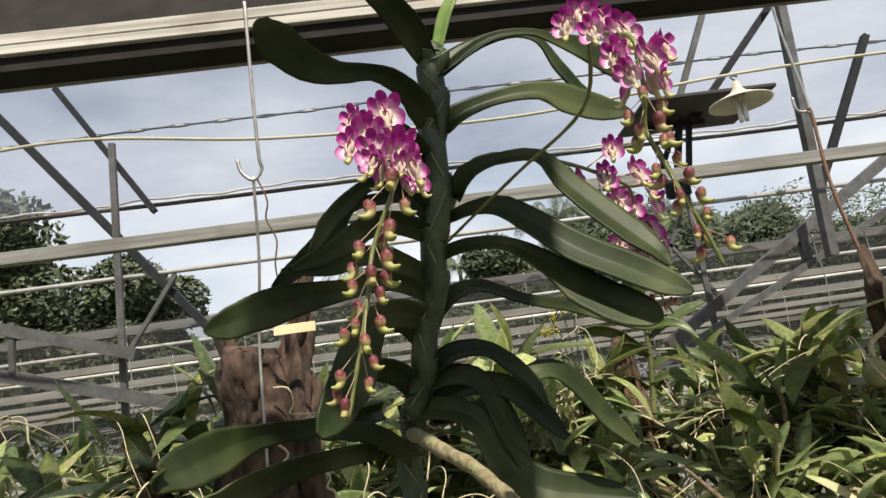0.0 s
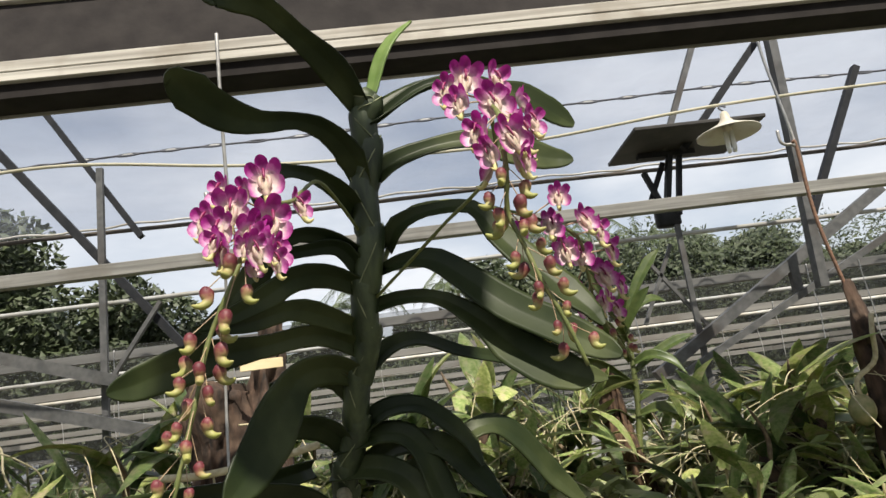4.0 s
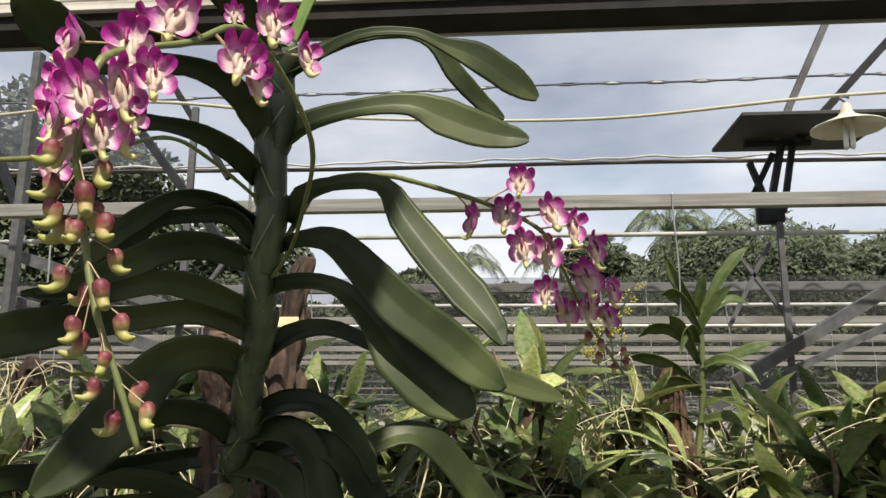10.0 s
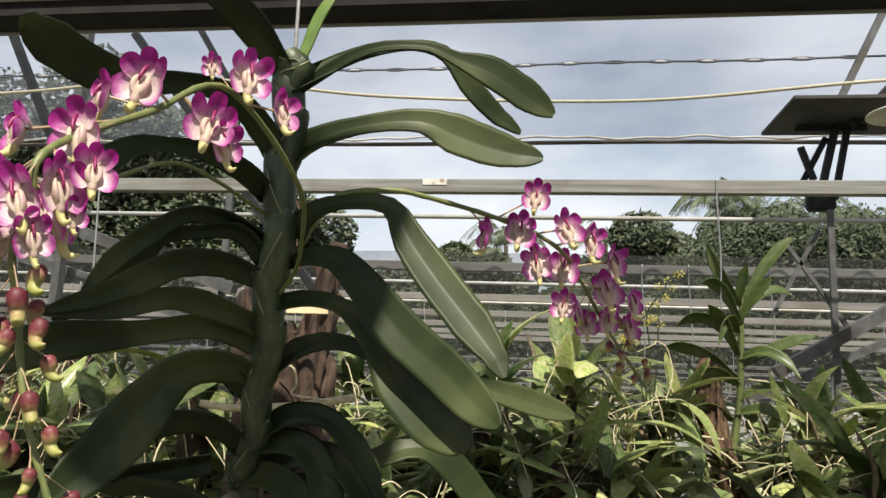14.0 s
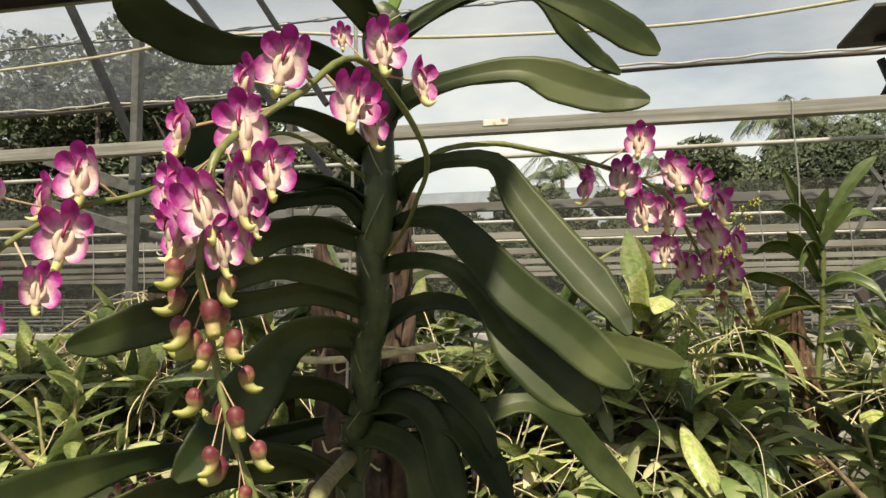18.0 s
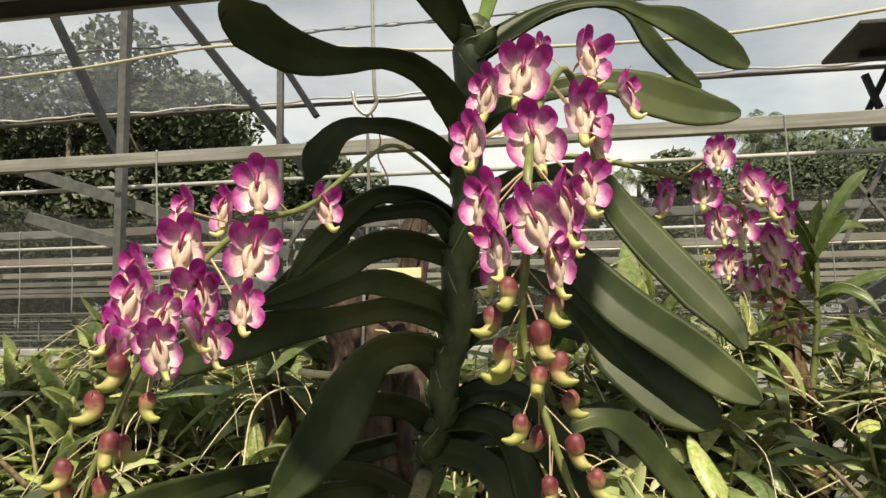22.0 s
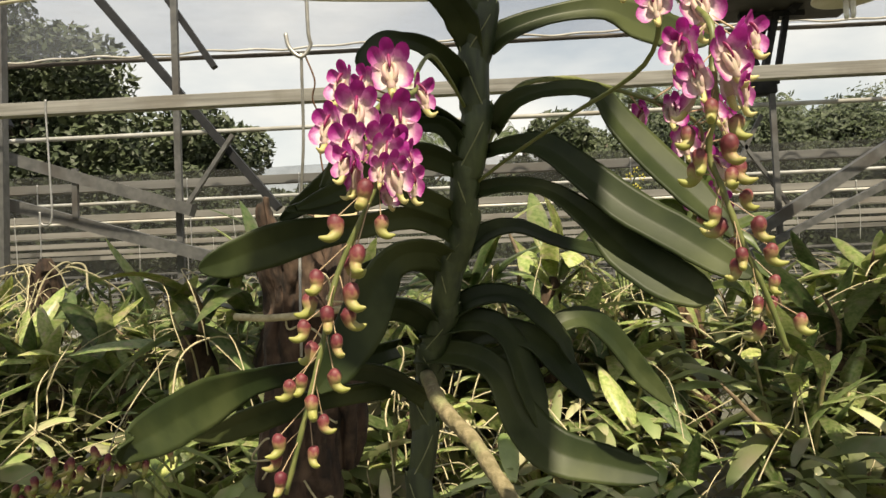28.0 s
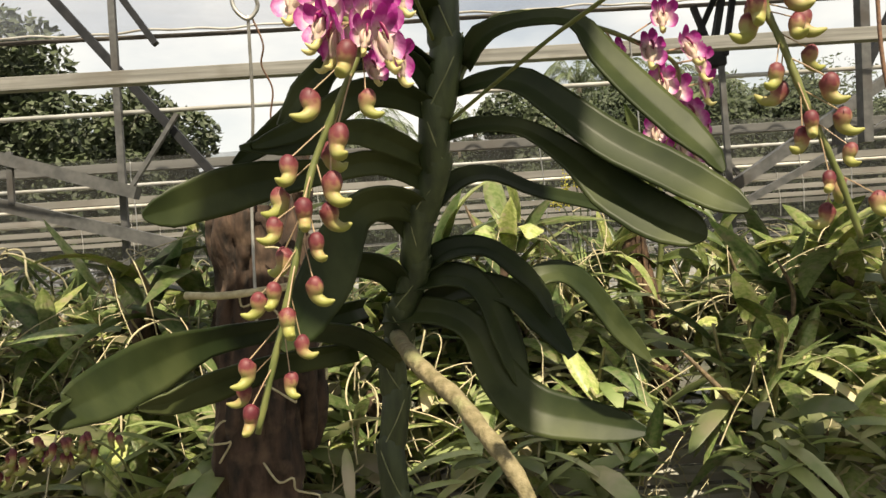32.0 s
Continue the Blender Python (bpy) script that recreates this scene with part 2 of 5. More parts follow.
M_FILL = material("filler_leaf", (0.145, 0.205, 0.070), (0.36, 0.40, 0.20), 5, 0.34, 0.1, translucent=0.4, stain=(0.42, 0.36, 0.25), stain_scale=4, island=0.6)
M_BROOT = material("pale_root", (0.30, 0.26, 0.16), (0.46, 0.41, 0.27), 60, 0.8)
M_CANE = material("cane", (0.15, 0.16, 0.06), (0.26, 0.22, 0.11), 40, 0.6, 0.3)
M_DRYCANE = material("dry_cane", (0.07, 0.048, 0.028), (0.16, 0.115, 0.07), 50, 0.8, 0.3)
M_WOOD = material("driftwood", (0.010, 0.006, 0.004), (0.060, 0.034, 0.022), 40, 0.9, 1.0, stretch=(1, 1, 0.35), stain=(0.095, 0.060, 0.040), stain_scale=15)
M_FERN = material("bark_fibre", (0.030, 0.016, 0.010), (0.13, 0.075, 0.042), 60, 0.95, 1.0, stretch=(1, 1, 0.5))
M_TAG = material("tag_wood", (0.52, 0.42, 0.24), (0.62, 0.52, 0.33), 40, 0.7, stretch=(0.2, 1, 1))
M_RAIL = material("weathered_rail", (0.165, 0.158, 0.14), (0.31, 0.297, 0.268), 40, 0.75, 0.2, stretch=(0.05, 1, 1.4), stain=(0.17, 0.153, 0.128), stain_scale=4)
M_FRONT = material("front_rail", (0.24, 0.225, 0.20), (0.46, 0.44, 0.40), 30, 0.7, 0.2, stretch=(0.05, 1, 1.6), stain=(0.22, 0.195, 0.16), stain_scale=6)
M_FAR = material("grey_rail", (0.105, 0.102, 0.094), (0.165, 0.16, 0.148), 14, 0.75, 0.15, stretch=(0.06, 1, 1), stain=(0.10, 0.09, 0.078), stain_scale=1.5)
M_GALV = material("galvanised_steel", (0.075, 0.075, 0.073), (0.125, 0.122, 0.117), 24, 0.6, 0.1, metal=0.1, stain=(0.065, 0.055, 0.047), stain_scale=4)
M_DARKST = material("dark_steel", (0.010, 0.011, 0.013), (0.022, 0.022, 0.024), 20, 0.65, spec=0.3)
M_PIPE = material("white_pipe", (0.34, 0.335, 0.31), (0.48, 0.47, 0.44), 9, 0.55, stain=(0.30, 0.27, 0.22), stain_scale=3)
M_WIRE = material("wire", (0.30, 0.30, 0.29), (0.42, 0.41, 0.40), 50, 0.45, metal=0.6)
M_RUST = material("rusty_wire", (0.11, 0.06, 0.042), (0.20, 0.11, 0.07), 80, 0.8, 0.2)
M_CABLE = material("cable", (0.42, 0.38, 0.26), (0.50, 0.46, 0.34), 20, 0.6)
M_EDGE = material("edge_tube", (0.045, 0.038, 0.032), (0.11, 0.09, 0.07), 6, 0.7, 0.2, stretch=(0.3, 1, 1))
M_HEM = material("hem", (0.30, 0.27, 0.22), (0.52, 0.50, 0.45), 4, 0.8)
M_CORD = material("cord", (0.07, 0.072, 0.085), (0.11, 0.11, 0.12), 60, 0.8)
# tarpaulin colour; also stands for the shade under the front rail
M_TARP_SHADE = material("tarpaulin_and_shade", (0.012, 0.010, 0.010), (0.022, 0.019, 0.018), 12, 0.85, 0.3, spec=0.2)
M_ENAMEL = material("enamel", (0.62, 0.57, 0.46), (0.70, 0.66, 0.56), 12, 0.35, stain=(0.48, 0.40, 0.28), stain_scale=6)
M_TUBE = material("lamp_tube", (0.80, 0.80, 0.78), None, 5, 0.25)
M_PANEL = material("panel_board", (0.028, 0.025, 0.021), (0.050, 0.044, 0.037), 12, 0.7, 0.1)
M_CONC = material("concrete", (0.30, 0.295, 0.27), (0.42, 0.41, 0.38), 14, 0.85, 0.3, stain=(0.28, 0.27, 0.23), stain_scale=1.5)
M_GROUND = material("gravel_ground", (0.075, 0.07, 0.055), (0.14, 0.13, 0.105), 45, 0.95, 0.8, stain=(0.09, 0.10, 0.05), stain_scale=0.7)
M_RACK = material("rack_bar", (0.10, 0.10, 0.097), (0.18, 0.177, 0.168), 20, 0.6, metal=0.3)
M_CLOTH = material("grey_cloth", (0.50, 0.52, 0.50), (0.62, 0.63, 0.60), 5, 0.8, 0.2, stretch=(4, 1, 0.3))
M_YELLOW = material("yellow_petal", (0.46, 0.42, 0.05), (0.58, 0.52, 0.10), 6, 0.5, translucent=0.3)
M_TALL = material("spear_leaf", (0.075, 0.115, 0.028), (0.13, 0.17, 0.05), 30, 0.38, 0.1, translucent=0.3, stain=(0.17, 0.19, 0.08), stain_scale=9)
M_TREE = material("tree_leaves", (0.018, 0.030, 0.012), (0.050, 0.066, 0.027), 0.9, 0.6, translucent=0.10, island=0.35)
M_PALM = material("palm_leaves", (0.04, 0.06, 0.022), (0.075, 0.10, 0.04), 2, 0.55, translucent=0.12)
M_BARK = material("bark", (0.05, 0.043, 0.034), (0.10, 0.085, 0.066), 9, 0.9, 0.5)
M_NET = net_material("roof_net", (0.24, 0.26, 0.31), 0.84, 0.7, (0.75, 0.77, 0.81))
M_NETDARK = net_material("dark_net", (0.024, 0.026, 0.025), 0.55, 0.2, (1, 1, 1))


# ---- mesh helpers ----
def part(name, bm, mats, parent=None, label="", smooth=True):
    me = bpy.data.meshes.new(name)
    bm.to_mesh(me)
    bm.free()
    for m in mats if isinstance(mats, (list, tuple)) else [mats]:
        me.materials.append(m)
    if smooth:
        me.polygons.foreach_set("use_smooth", [True] * len(me.polygons))
    ob = new(name, me)
    ob.parent = parent
    if label:
        ob["label"] = label
    return ob


def share(name, me, parent, m, label=""):
    ob = new(name, me)
    ob.parent = parent
    ob.matrix_basis = m
    if label:
        ob["label"] = label
    return ob


def empty(name, loc=(0, 0, 0)):
    ob = new(name)
    ob.location = loc
    ob.empty_display_size = 0.05
    return ob


def box(bm, a, b, bevel=0.0, mat=0):
    """A box from corner a to corner b."""
    a, b = Vector(a), Vector(b)
    r = bmesh.ops.create_cube(bm, size=1, matrix=Matrix.LocRotScale((a + b) / 2, None, b - a))
    fs = {f for v in r["verts"] for f in v.link_faces}
    for f in fs:
        f.material_index = mat
    if bevel:
        bmesh.ops.bevel(bm, geom=list({e for v in r["verts"] for e in v.link_edges}), offset=bevel, segments=1, affect="EDGES")


def bar(bm, a, b, w, h, mat=0):
    """A square bar from a to b, w across and h high."""
    a, b = Vector(a), Vector(b)
    q = (b - a).to_track_quat("Z", "Y")
    r = bmesh.ops.create_cube(bm, size=1, matrix=Matrix.LocRotScale((a + b) / 2, q, (w, h, (b - a).length)))
    for f in {f for v in r["verts"] for f in v.link_faces}:
        f.material_index = mat


def smooth_points(pts, n):
    """n points on a Catmull-Rom curve through pts (any number of values each)."""
    p = np.array(pts, float)
    p = np.vstack([2 * p[0] - p[1], p, 2 * p[-1] - p[-2]])
    out = []
    for u in np.linspace(0, len(p) - 3 - 1e-6, n):
        i = int(u)
        s = u - i
        a, b, c, d = p[i : i + 4]
        out.append(0.5 * (2 * b + (c - a) * s + (2 * a - 5 * b + 4 * c - d) * s * s + (3 * b - a - 3 * c + d) * s**3))
    return np.array(out)


def tube(bm, pts, radius, sides=6, mat=0, caps=True):
    """A tube along pts; radius is a number or a list as long as pts."""
    pts = [Vector(p[:3]) for p in pts]
    rad = [float(v) for v in radius] if isinstance(radius, (list, tuple, np.ndarray)) else [radius] * len(pts)
    rings, side = [], None
    for i, p in enumerate(pts):
        t = (pts[min(i + 1, len(pts) - 1)] - pts[max(i - 1, 0)]).normalized()
        if side is None:
            side = t.orthogonal().normalized()
        side = (side - t * side.dot(t)).normalized()
        up = t.cross(side)
        rings.append([bm.verts.new(p + rad[i] * (math.cos(k * math.tau / sides) * side + math.sin(k * math.tau / sides) * up)) for k in range(sides)])
    for a, b in zip(rings, rings[1:]):
        for k in range(sides):
            bm.faces.new((a[k], a[(k + 1) % sides], b[(k + 1) % sides], b[k])).material_index = mat
    if caps:
        bm.faces.new(rings[0][::-1]).material_index = mat
        bm.faces.new(rings[-1]).material_index = mat


def blade(bm, pts, roll=35.0, fold=0.35, thick=0.0012, n=20, mat=0):
    """A strap leaf along pts of (x, y, z, half width): a channelled blade with thickness, keeled along its midrib."""
    c = smooth_points(pts, n)
    c[:, 3] = np.interp(np.linspace(0, len(pts) - 1, n), range(len(pts)), [p[3] for p in pts])
    cr, sr = math.cos(radians(roll)), math.sin(radians(roll))
    rows = []
    prev = None
    for i in range(n):
        p = Vector(c[i, :3])
        t = (Vector(c[min(i + 1, n - 1), :3]) - Vector(c[max(i - 1, 0), :3])).normalized()
        flat = Vector((-t.z, 0, t.x))
        flat = flat.normalized() if flat.length > 1e-4 else Vector((0, 0, 1))
        s = (flat * cr + Vector((0, 1, 0)) * sr)
        s = (s - t * s.dot(t)).normalized()
        if prev and s.dot(prev) < 0:
            s = -s
        if prev:
            s = s * 0.4 + prev * 0.6
            s = (s - t * s.dot(t)).normalized()
        prev = s
        nrm = t.cross(s).normalized()
        w = 0.86 * max(float(c[i, 3]), 0.0004) / max(cr, 0.4) * (1 + 0.02 * math.sin(i * 1.1) + 0.015 * math.sin(i * 2.9))
        rows.append([(p + s * (w * k) + nrm * (w * (fold + 0.55 * math.exp(-i / 3.5)) * (abs(k) ** 1.4 - 0.05 * math.exp(-(k / 0.12) ** 2))), nrm) for k in (-1, -0.78, -0.52, -0.26, -0.09, 0, 0.09, 0.26, 0.52, 0.78, 1)])
    top = [[bm.verts.new(p + q * thick) for p, q in r] for r in rows]
    low = [[bm.verts.new(p - q * thick) for p, q in r] for r in rows]
    m = len(rows[0])
    for a, b in zip(range(n - 1), range(1, n)):
        for k in range(m - 1):
            bm.faces.new((top[a][k], top[a][k + 1], top[b][k + 1], top[b][k])).material_index = mat
            bm.faces.new((low[a][k + 1], low[a][k], low[b][k], low[b][k + 1])).material_index = mat
        bm.faces.new((low[a][0], top[a][0], top[b][0], low[b][0])).material_index = mat
        bm.faces.new((top[a][-1], low[a][-1], low[b][-1], top[b][-1])).material_index = mat
    for r in (0, n - 1):
        for k in range(m - 1):
            bm.faces.new((top[r][k], low[r][k], low[r][k + 1], top[r][k + 1])).material_index = mat


# ---- setting: ground, rails, roof ----
bm = bmesh.new()
bmesh.ops.create_grid(bm, x_segments=60, y_segments=60, size=300)
for v in bm.verts:
    if v.co.length > 30:
        v.co.z += 0.25 * noise.noise(v.co * 0.02)
tagged(part("ground", bm, M_GROUND), "grey gravel ground of the nursery, with mossy patches", "ground", kind="structure")

RAIL_Z = 2.04


def rail(name, y, z, h, d, mat, x0=-9.0, x1=9.0, label="", groove=False):
    """A long horizontal box rail; groove cuts a shallow line along its face."""
    bm = bmesh.new()
    if groove:
        box(bm, (x0, y, z - h), (x1, y + d, z - h * 0.58), 0.002)
        box(bm, (x0, y + 0.003, z - h * 0.58), (x1, y + d, z - h * 0.53), 0)
        box(bm, (x0, y, z - h * 0.53), (x1, y + d, z), 0.002)
    else:
        box(bm, (x0, y, z - h), (x1, y + d, z), 0.003)
    return tagged(part(name, bm, mat, smooth=False), label, "rail", "rails of the shade house", "structure")


front = rail("rail_front", 0.97, 2.128, 0.055, 0.05, M_FRONT, -9, 9, "weathered pale box rail under the dark tarpaulin", True)
# near-black box: the shade beneath the pale rail, put into its colour
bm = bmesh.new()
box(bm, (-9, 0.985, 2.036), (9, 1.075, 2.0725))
part("soffit", bm, M_TARP_SHADE, front, "underside of the rail, its shade put into a near-black colour", smooth=False)
bm = bmesh.new()
box(bm, (-9, 1.076, 2.030), (9, 1.085, 2.06), 0.001)
part("back_lip", bm, M_RAIL, front, smooth=False)
rail("rail_upper", 1.085, 2.415, 0.045, 0.04, M_FRONT, -9, 9, "weathered pale rail along the top of the dark tarpaulin")
rail("rail_second", 2.6, RAIL_Z + 0.0, 0.060, 0.05, M_RAIL, label="weathered pale grey box rail carrying hanging wires")
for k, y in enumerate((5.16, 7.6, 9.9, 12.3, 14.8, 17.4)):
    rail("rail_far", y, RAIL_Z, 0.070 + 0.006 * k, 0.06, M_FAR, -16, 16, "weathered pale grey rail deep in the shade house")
for k, y in enumerate((3.5, 6.7, 8.8, 11.2)):
    bm = bmesh.new()
    tube(bm, [(-14, y, RAIL_Z + 0.015), (14, y, RAIL_Z + 0.015)], 0.013 + 0.004 * k, 8)
    tagged(part("white_pipe", bm, M_PIPE), "thin white horizontal pipe of the shade house", "pipe", "white pipes", "structure")

# rust patch on the second rail
bm = bmesh.new()
box(bm, (-0.31, 2.5965, 2.012), (-0.20, 2.6, 2.04), 0.001)
tagged(part("splice_plate", bm, material("pale_plate", (0.66, 0.62, 0.54), (0.74, 0.70, 0.62), 20, 0.7, stain=(0.30, 0.18, 0.10), stain_scale=30), smooth=False), "pale splice plate with rust marks on the rail", "plate", kind="structure")

# roof net: a slightly sagging cloth from behind the camera to the open edge
def sheet(name, x0, x1, y0, y1, z, nx, ny, sag, mat):
    bm = bmesh.new()
    vs = [[bm.verts.new((x0 + (x1 - x0) * i / nx, y0 + (y1 - y0) * j / ny,
                         z - sag * abs(math.sin(math.pi * (x0 + (x1 - x0) * i / nx) / 2.4)) * 0.5 + 0.02 * noise.noise(Vector((i * 0.7, j * 0.9, 0)))))
           for i in range(nx + 1)] for j in range(ny + 1)]
    for j in range(ny):
        for i in range(nx):
            bm.faces.new((vs[j][i], vs[j][i + 1], vs[j + 1][i + 1], vs[j + 1][i]))
    return part(name, bm, mat)


net = tagged(sheet("roof_net", -9, 9, 1.06, 6.02, 3.32, 50, 16, 0.04, M_NET), "pale bluish translucent shade net stretched overhead", "net", kind="structure")
tarp = tagged(sheet("tarpaulin", -9, 9, 1.02, 1.10, 2.09, 24, 6, 0.0, M_TARP_SHADE), "dark brown tarpaulin strip above the front rail", "tarpaulin", kind="structure")
for v in tarp.data.vertices:
    v.co.z += (v.co.y - 1.02) * 3.5

# unseen strip added overhead so that the orchid's middle falls in shade
SHADE_EDGE = 0.33
tagged(sheet("tarpaulin", 0.03, SHADE_EDGE, -0.92, -0.66, 2.42, 6, 5, 0.02, M_TARP_SHADE), "unseen narrow dark strip added overhead to shade the orchid", "tarpaulin", kind="structure")
# unseen wide sheet, added to keep sky light off the orchid and log
tagged(sheet("tarpaulin", -9, 9, -0.52, 0.28, 2.45, 24, 5, 0.02, M_TARP_SHADE), "unseen dark sheet added overhead to hold off sky light", "tarpaulin", kind="structure")

# edge of the net: dark tube, wavy hem
bm = bmesh.new()
tube(bm, [(x, 6.03, 3.275 + 0.008 * math.sin(x * 1.3)) for x in np.linspace(-9, 9, 60)], 0.021, 8)
edge = tagged(part("net_edge_tube", bm, M_EDGE), "dark tube along the open edge of the shade net", "tube", kind="structure")
bm = bmesh.new()
tube(bm, [(x, 5.98, 3.306 + 0.010 * math.sin(x * 5) + 0.007 * math.sin(x * 13)) for x in np.linspace(-9, 9, 360)], 0.011, 5)
part("hem", bm, M_HEM, edge, "crumpled pale hem of the net")

# laced seam: two dark cords that part and meet again
seam = empty("net_seam", (0, 4.26, 3.27))
tagged(seam, "dark twisted lacing cord with lens-shaped gaps", "cord", kind="structure")
for s in (1, -1):
    bm = bmesh.new()
    pts = []
    for x in np.linspace(-6.5, 6.5, 800):
        open_ = max(0.0, math.sin(x * 21.0)) ** 0.7
        pts.append((x, s * 0.02 * open_, s * 0.016 * open_ + 0.006 * math.sin(x * 3) + 0.02 * math.sin(x * 0.6)))
    tube(bm, pts, 0.0075, 5)
    part("cord", bm, M_CORD, seam)
# sky glints through the lacing gaps, put in as solid white ovals
bm = bmesh.new()
for k in range(-21, 22):
    x = (k * math.tau + math.pi / 2) / 21.0
    if k % 5 != 2:
        bmesh.ops.create_uvsphere(bm, u_segments=8, v_segments=5, radius=1, matrix=Matrix.LocRotScale((x, 0, 0.006 * math.sin(x * 3) + 0.02 * math.sin(x * 0.6)), None, (0.045, 0.009, 0.011)))
part("gap", bm, M_PIPE, seam, "pale ovals standing for sky glints in the gaps")

bm = bmesh.new()
tube(bm, smooth_points([(-4, 2.8, 2.50), (-2.5, 2.78, 2.545), (-1.5, 2.66, 2.555), (-0.56, 2.88, 2.535), (0.68, 2.95, 2.525), (1.8, 2.8, 2.555), (3.0, 2.75, 2.56), (4.5, 2.75, 2.56)], 90), 0.0085, 8)
tagged(part("power_cable", bm, M_CABLE), "beige power cable slung under the shade net", "cable", kind="structure")

# ---- trusses of steel tube ----
def truss(name, label, members):
    """Each member: two ends, width and material."""
    t = empty(name, members[0][0])
    tagged(t, label, "truss", "steel trusses", "structure")
    o = Vector(members[0][0])
    for a, b, w, mat in members:
        bm = bmesh.new()
        bar(bm, Vector(a) - o, Vector(b) - o, w, w * 0.8)
        part("member", bm, mat, t, smooth=False)
    return t


truss("truss_left", "grey steel truss with dark sloping struts and posts", [
    ((-2.33, 3.5, 3.20), (-1.05, 3.5, 1.60), 0.056, M_DARKST),
    ((-1.94, 3.53, 3.27), (-1.40, 3.53, 2.43), 0.042, M_DARKST),
    ((-1.60, 3.46, 2.85), (-1.60, 3.46, 0.0), 0.036, M_GALV),
    ((-2.44, 3.2, 3.10), (-2.46, 3.2, 0.0), 0.055, M_GALV),
    ((-3.08, 3.35, 3.2), (-2.50, 3.35, 2.10), 0.05, M_DARKST),
    ((-3.2, 3.4, 2.16), (-1.50, 3.4, 1.60), 0.082, M_GALV),
    ((-3.2, 3.42, 1.88), (-1.25, 3.42, 1.29), 0.082, M_GALV),
    ((-2.15, 3.38, 1.86), (-2.15, 3.38, 1.58), 0.03, M_GALV),
    ((-1.56, 3.44, 1.62), (-1.28, 3.44, 2.02), 0.028, M_GALV),
])
truss("truss_right", "grey steel truss with sloping struts and a tall post", [
    ((2.40, 3.2, 3.3), (2.33, 3.2, 1.60), 0.062, M_GALV),
    ((2.05, 3.4, 3.28), (1.70, 3.4, 2.56), 0.042, M_GALV),
    ((2.50, 3.36, 3.28), (1.80, 3.36, 2.53), 0.05, M_DARKST),
    ((3.0, 3.4, 2.95), (2.45, 3.4, 1.98), 0.05, M_DARKST),
    ((2.95, 3.42, 2.17), (1.40, 3.42, 1.25), 0.075, M_GALV),
    ((2.95, 3.38, 1.90), (1.25, 3.38, 1.11), 0.045, M_GALV),
    ((2.30, 3.40, 1.78), (2.30, 3.40, 1.62), 0.05, M_GALV),
    ((1.70, 3.44, 2.1), (1.70, 3.44, 0.0), 0.03, M_GALV),
    ((1.66, 3.5, 2.0), (1.42, 3.5, 1.55), 0.024, M_GALV),
    ((1.48, 3.5, 1.95), (1.78, 3.5, 1.50), 0.024, M_GALV),
])

# ---- panel board on its dark bracket, lamp ----
panel = empty("panel_board", (1.85, 3.45, 2.52))
tagged(panel, "dark rectangular board tilted on a black steel bracket", "panel")
bm = bmesh.new()
box(bm, (-0.43, -0.40, 0.04), (0.32, 0.17, 0.062), 0.004)
part("board", bm, M_PANEL, panel, smooth=False)
for a, b, w in (((-0.10, 0, 0.03), (-0.18, 0, -0.30), 0.05), ((-0.04, 0, 0.03), (-0.12, 0, -0.36), 0.03), ((-0.28, 0, -0.08), (-0.22, 0, -0.26), 0.03),
                ((-0.30, 0, -0.31), (-0.10, 0, -0.31), 0.05), ((-0.28, 0.03, -0.29), (-0.14, 0.03, -0.02), 0.022), ((-0.3, 0.0, 0.02), (0.05, 0.0, 0.02), 0.04)):
    bm = bmesh.new()
    bar(bm, a, b, w, 0.03)
    part("bracket", bm, M_DARKST, panel, "black steel bracket", smooth=False)
bm = bmesh.new()
box(bm, (-0.25, -0.01, -0.42), (-0.11, 0.07, -0.26), 0.015)
part("ballast_box", bm, M_DARKST, panel, "grey box clamped to the bracket")

lamp = empty("hanging_lamp", (1.77, 2.72, 2.485))
lamp.scale = (0.87, 0.87, 0.87)
tagged(lamp, "cream enamel lamp shade with a compact fluorescent bulb, unlit", "lamp")
bm = bmesh.new()
prof = [(0.010, 0.0), (0.022, -0.01), (0.030, -0.05), (0.05, -0.075), (0.11, -0.105), (0.178, -0.135), (0.180, -0.142), (0.175, -0.140), (0.10, -0.112), (0.04, -0.085)]
rings = [[bm.verts.new((r * math.cos(k * math.tau / 28), r * math.sin(k * math.tau / 28), z)) for k in range(28)] for r, z in prof]
for a, b in zip(rings, rings[1:]):
    for k in range(28):
        bm.faces.new((a[k], b[k], b[(k + 1) % 28], a[(k + 1) % 28]))
bm.faces.new(rings[0])
part("shade", bm, M_ENAMEL, lamp)
bm = bmesh.new()
bmesh.ops.create_cone(bm, segments=16, radius1=0.024, radius2=0.02, depth=0.06, cap_ends=True, matrix=Matrix.Translation((0, 0, -0.11)))
part("socket", bm, M_ENAMEL, lamp)
for k in range(4):
    a = k * math.tau / 4 + 0.4
    bm = bmesh.new()
    x, y = 0.022 * math.cos(a), 0.022 * math.sin(a)
    tube(bm, [(x, y, -0.13), (x, y, -0.235), (x * 0.8, y * 0.8, -0.245)], 0.0125, 10)
    part("bulb_tube", bm, M_TUBE, lamp)
bm = bmesh.new()
tube(bm, smooth_points([(0, 0, 0), (-0.02, 0.01, 0.03), (0.02, 0.04, 0.05), (0.05, 0.07, 0.055), (0.05, 0.09, 0.075)], 14), 0.006, 6)
part("cord", bm, M_CORD, lamp)


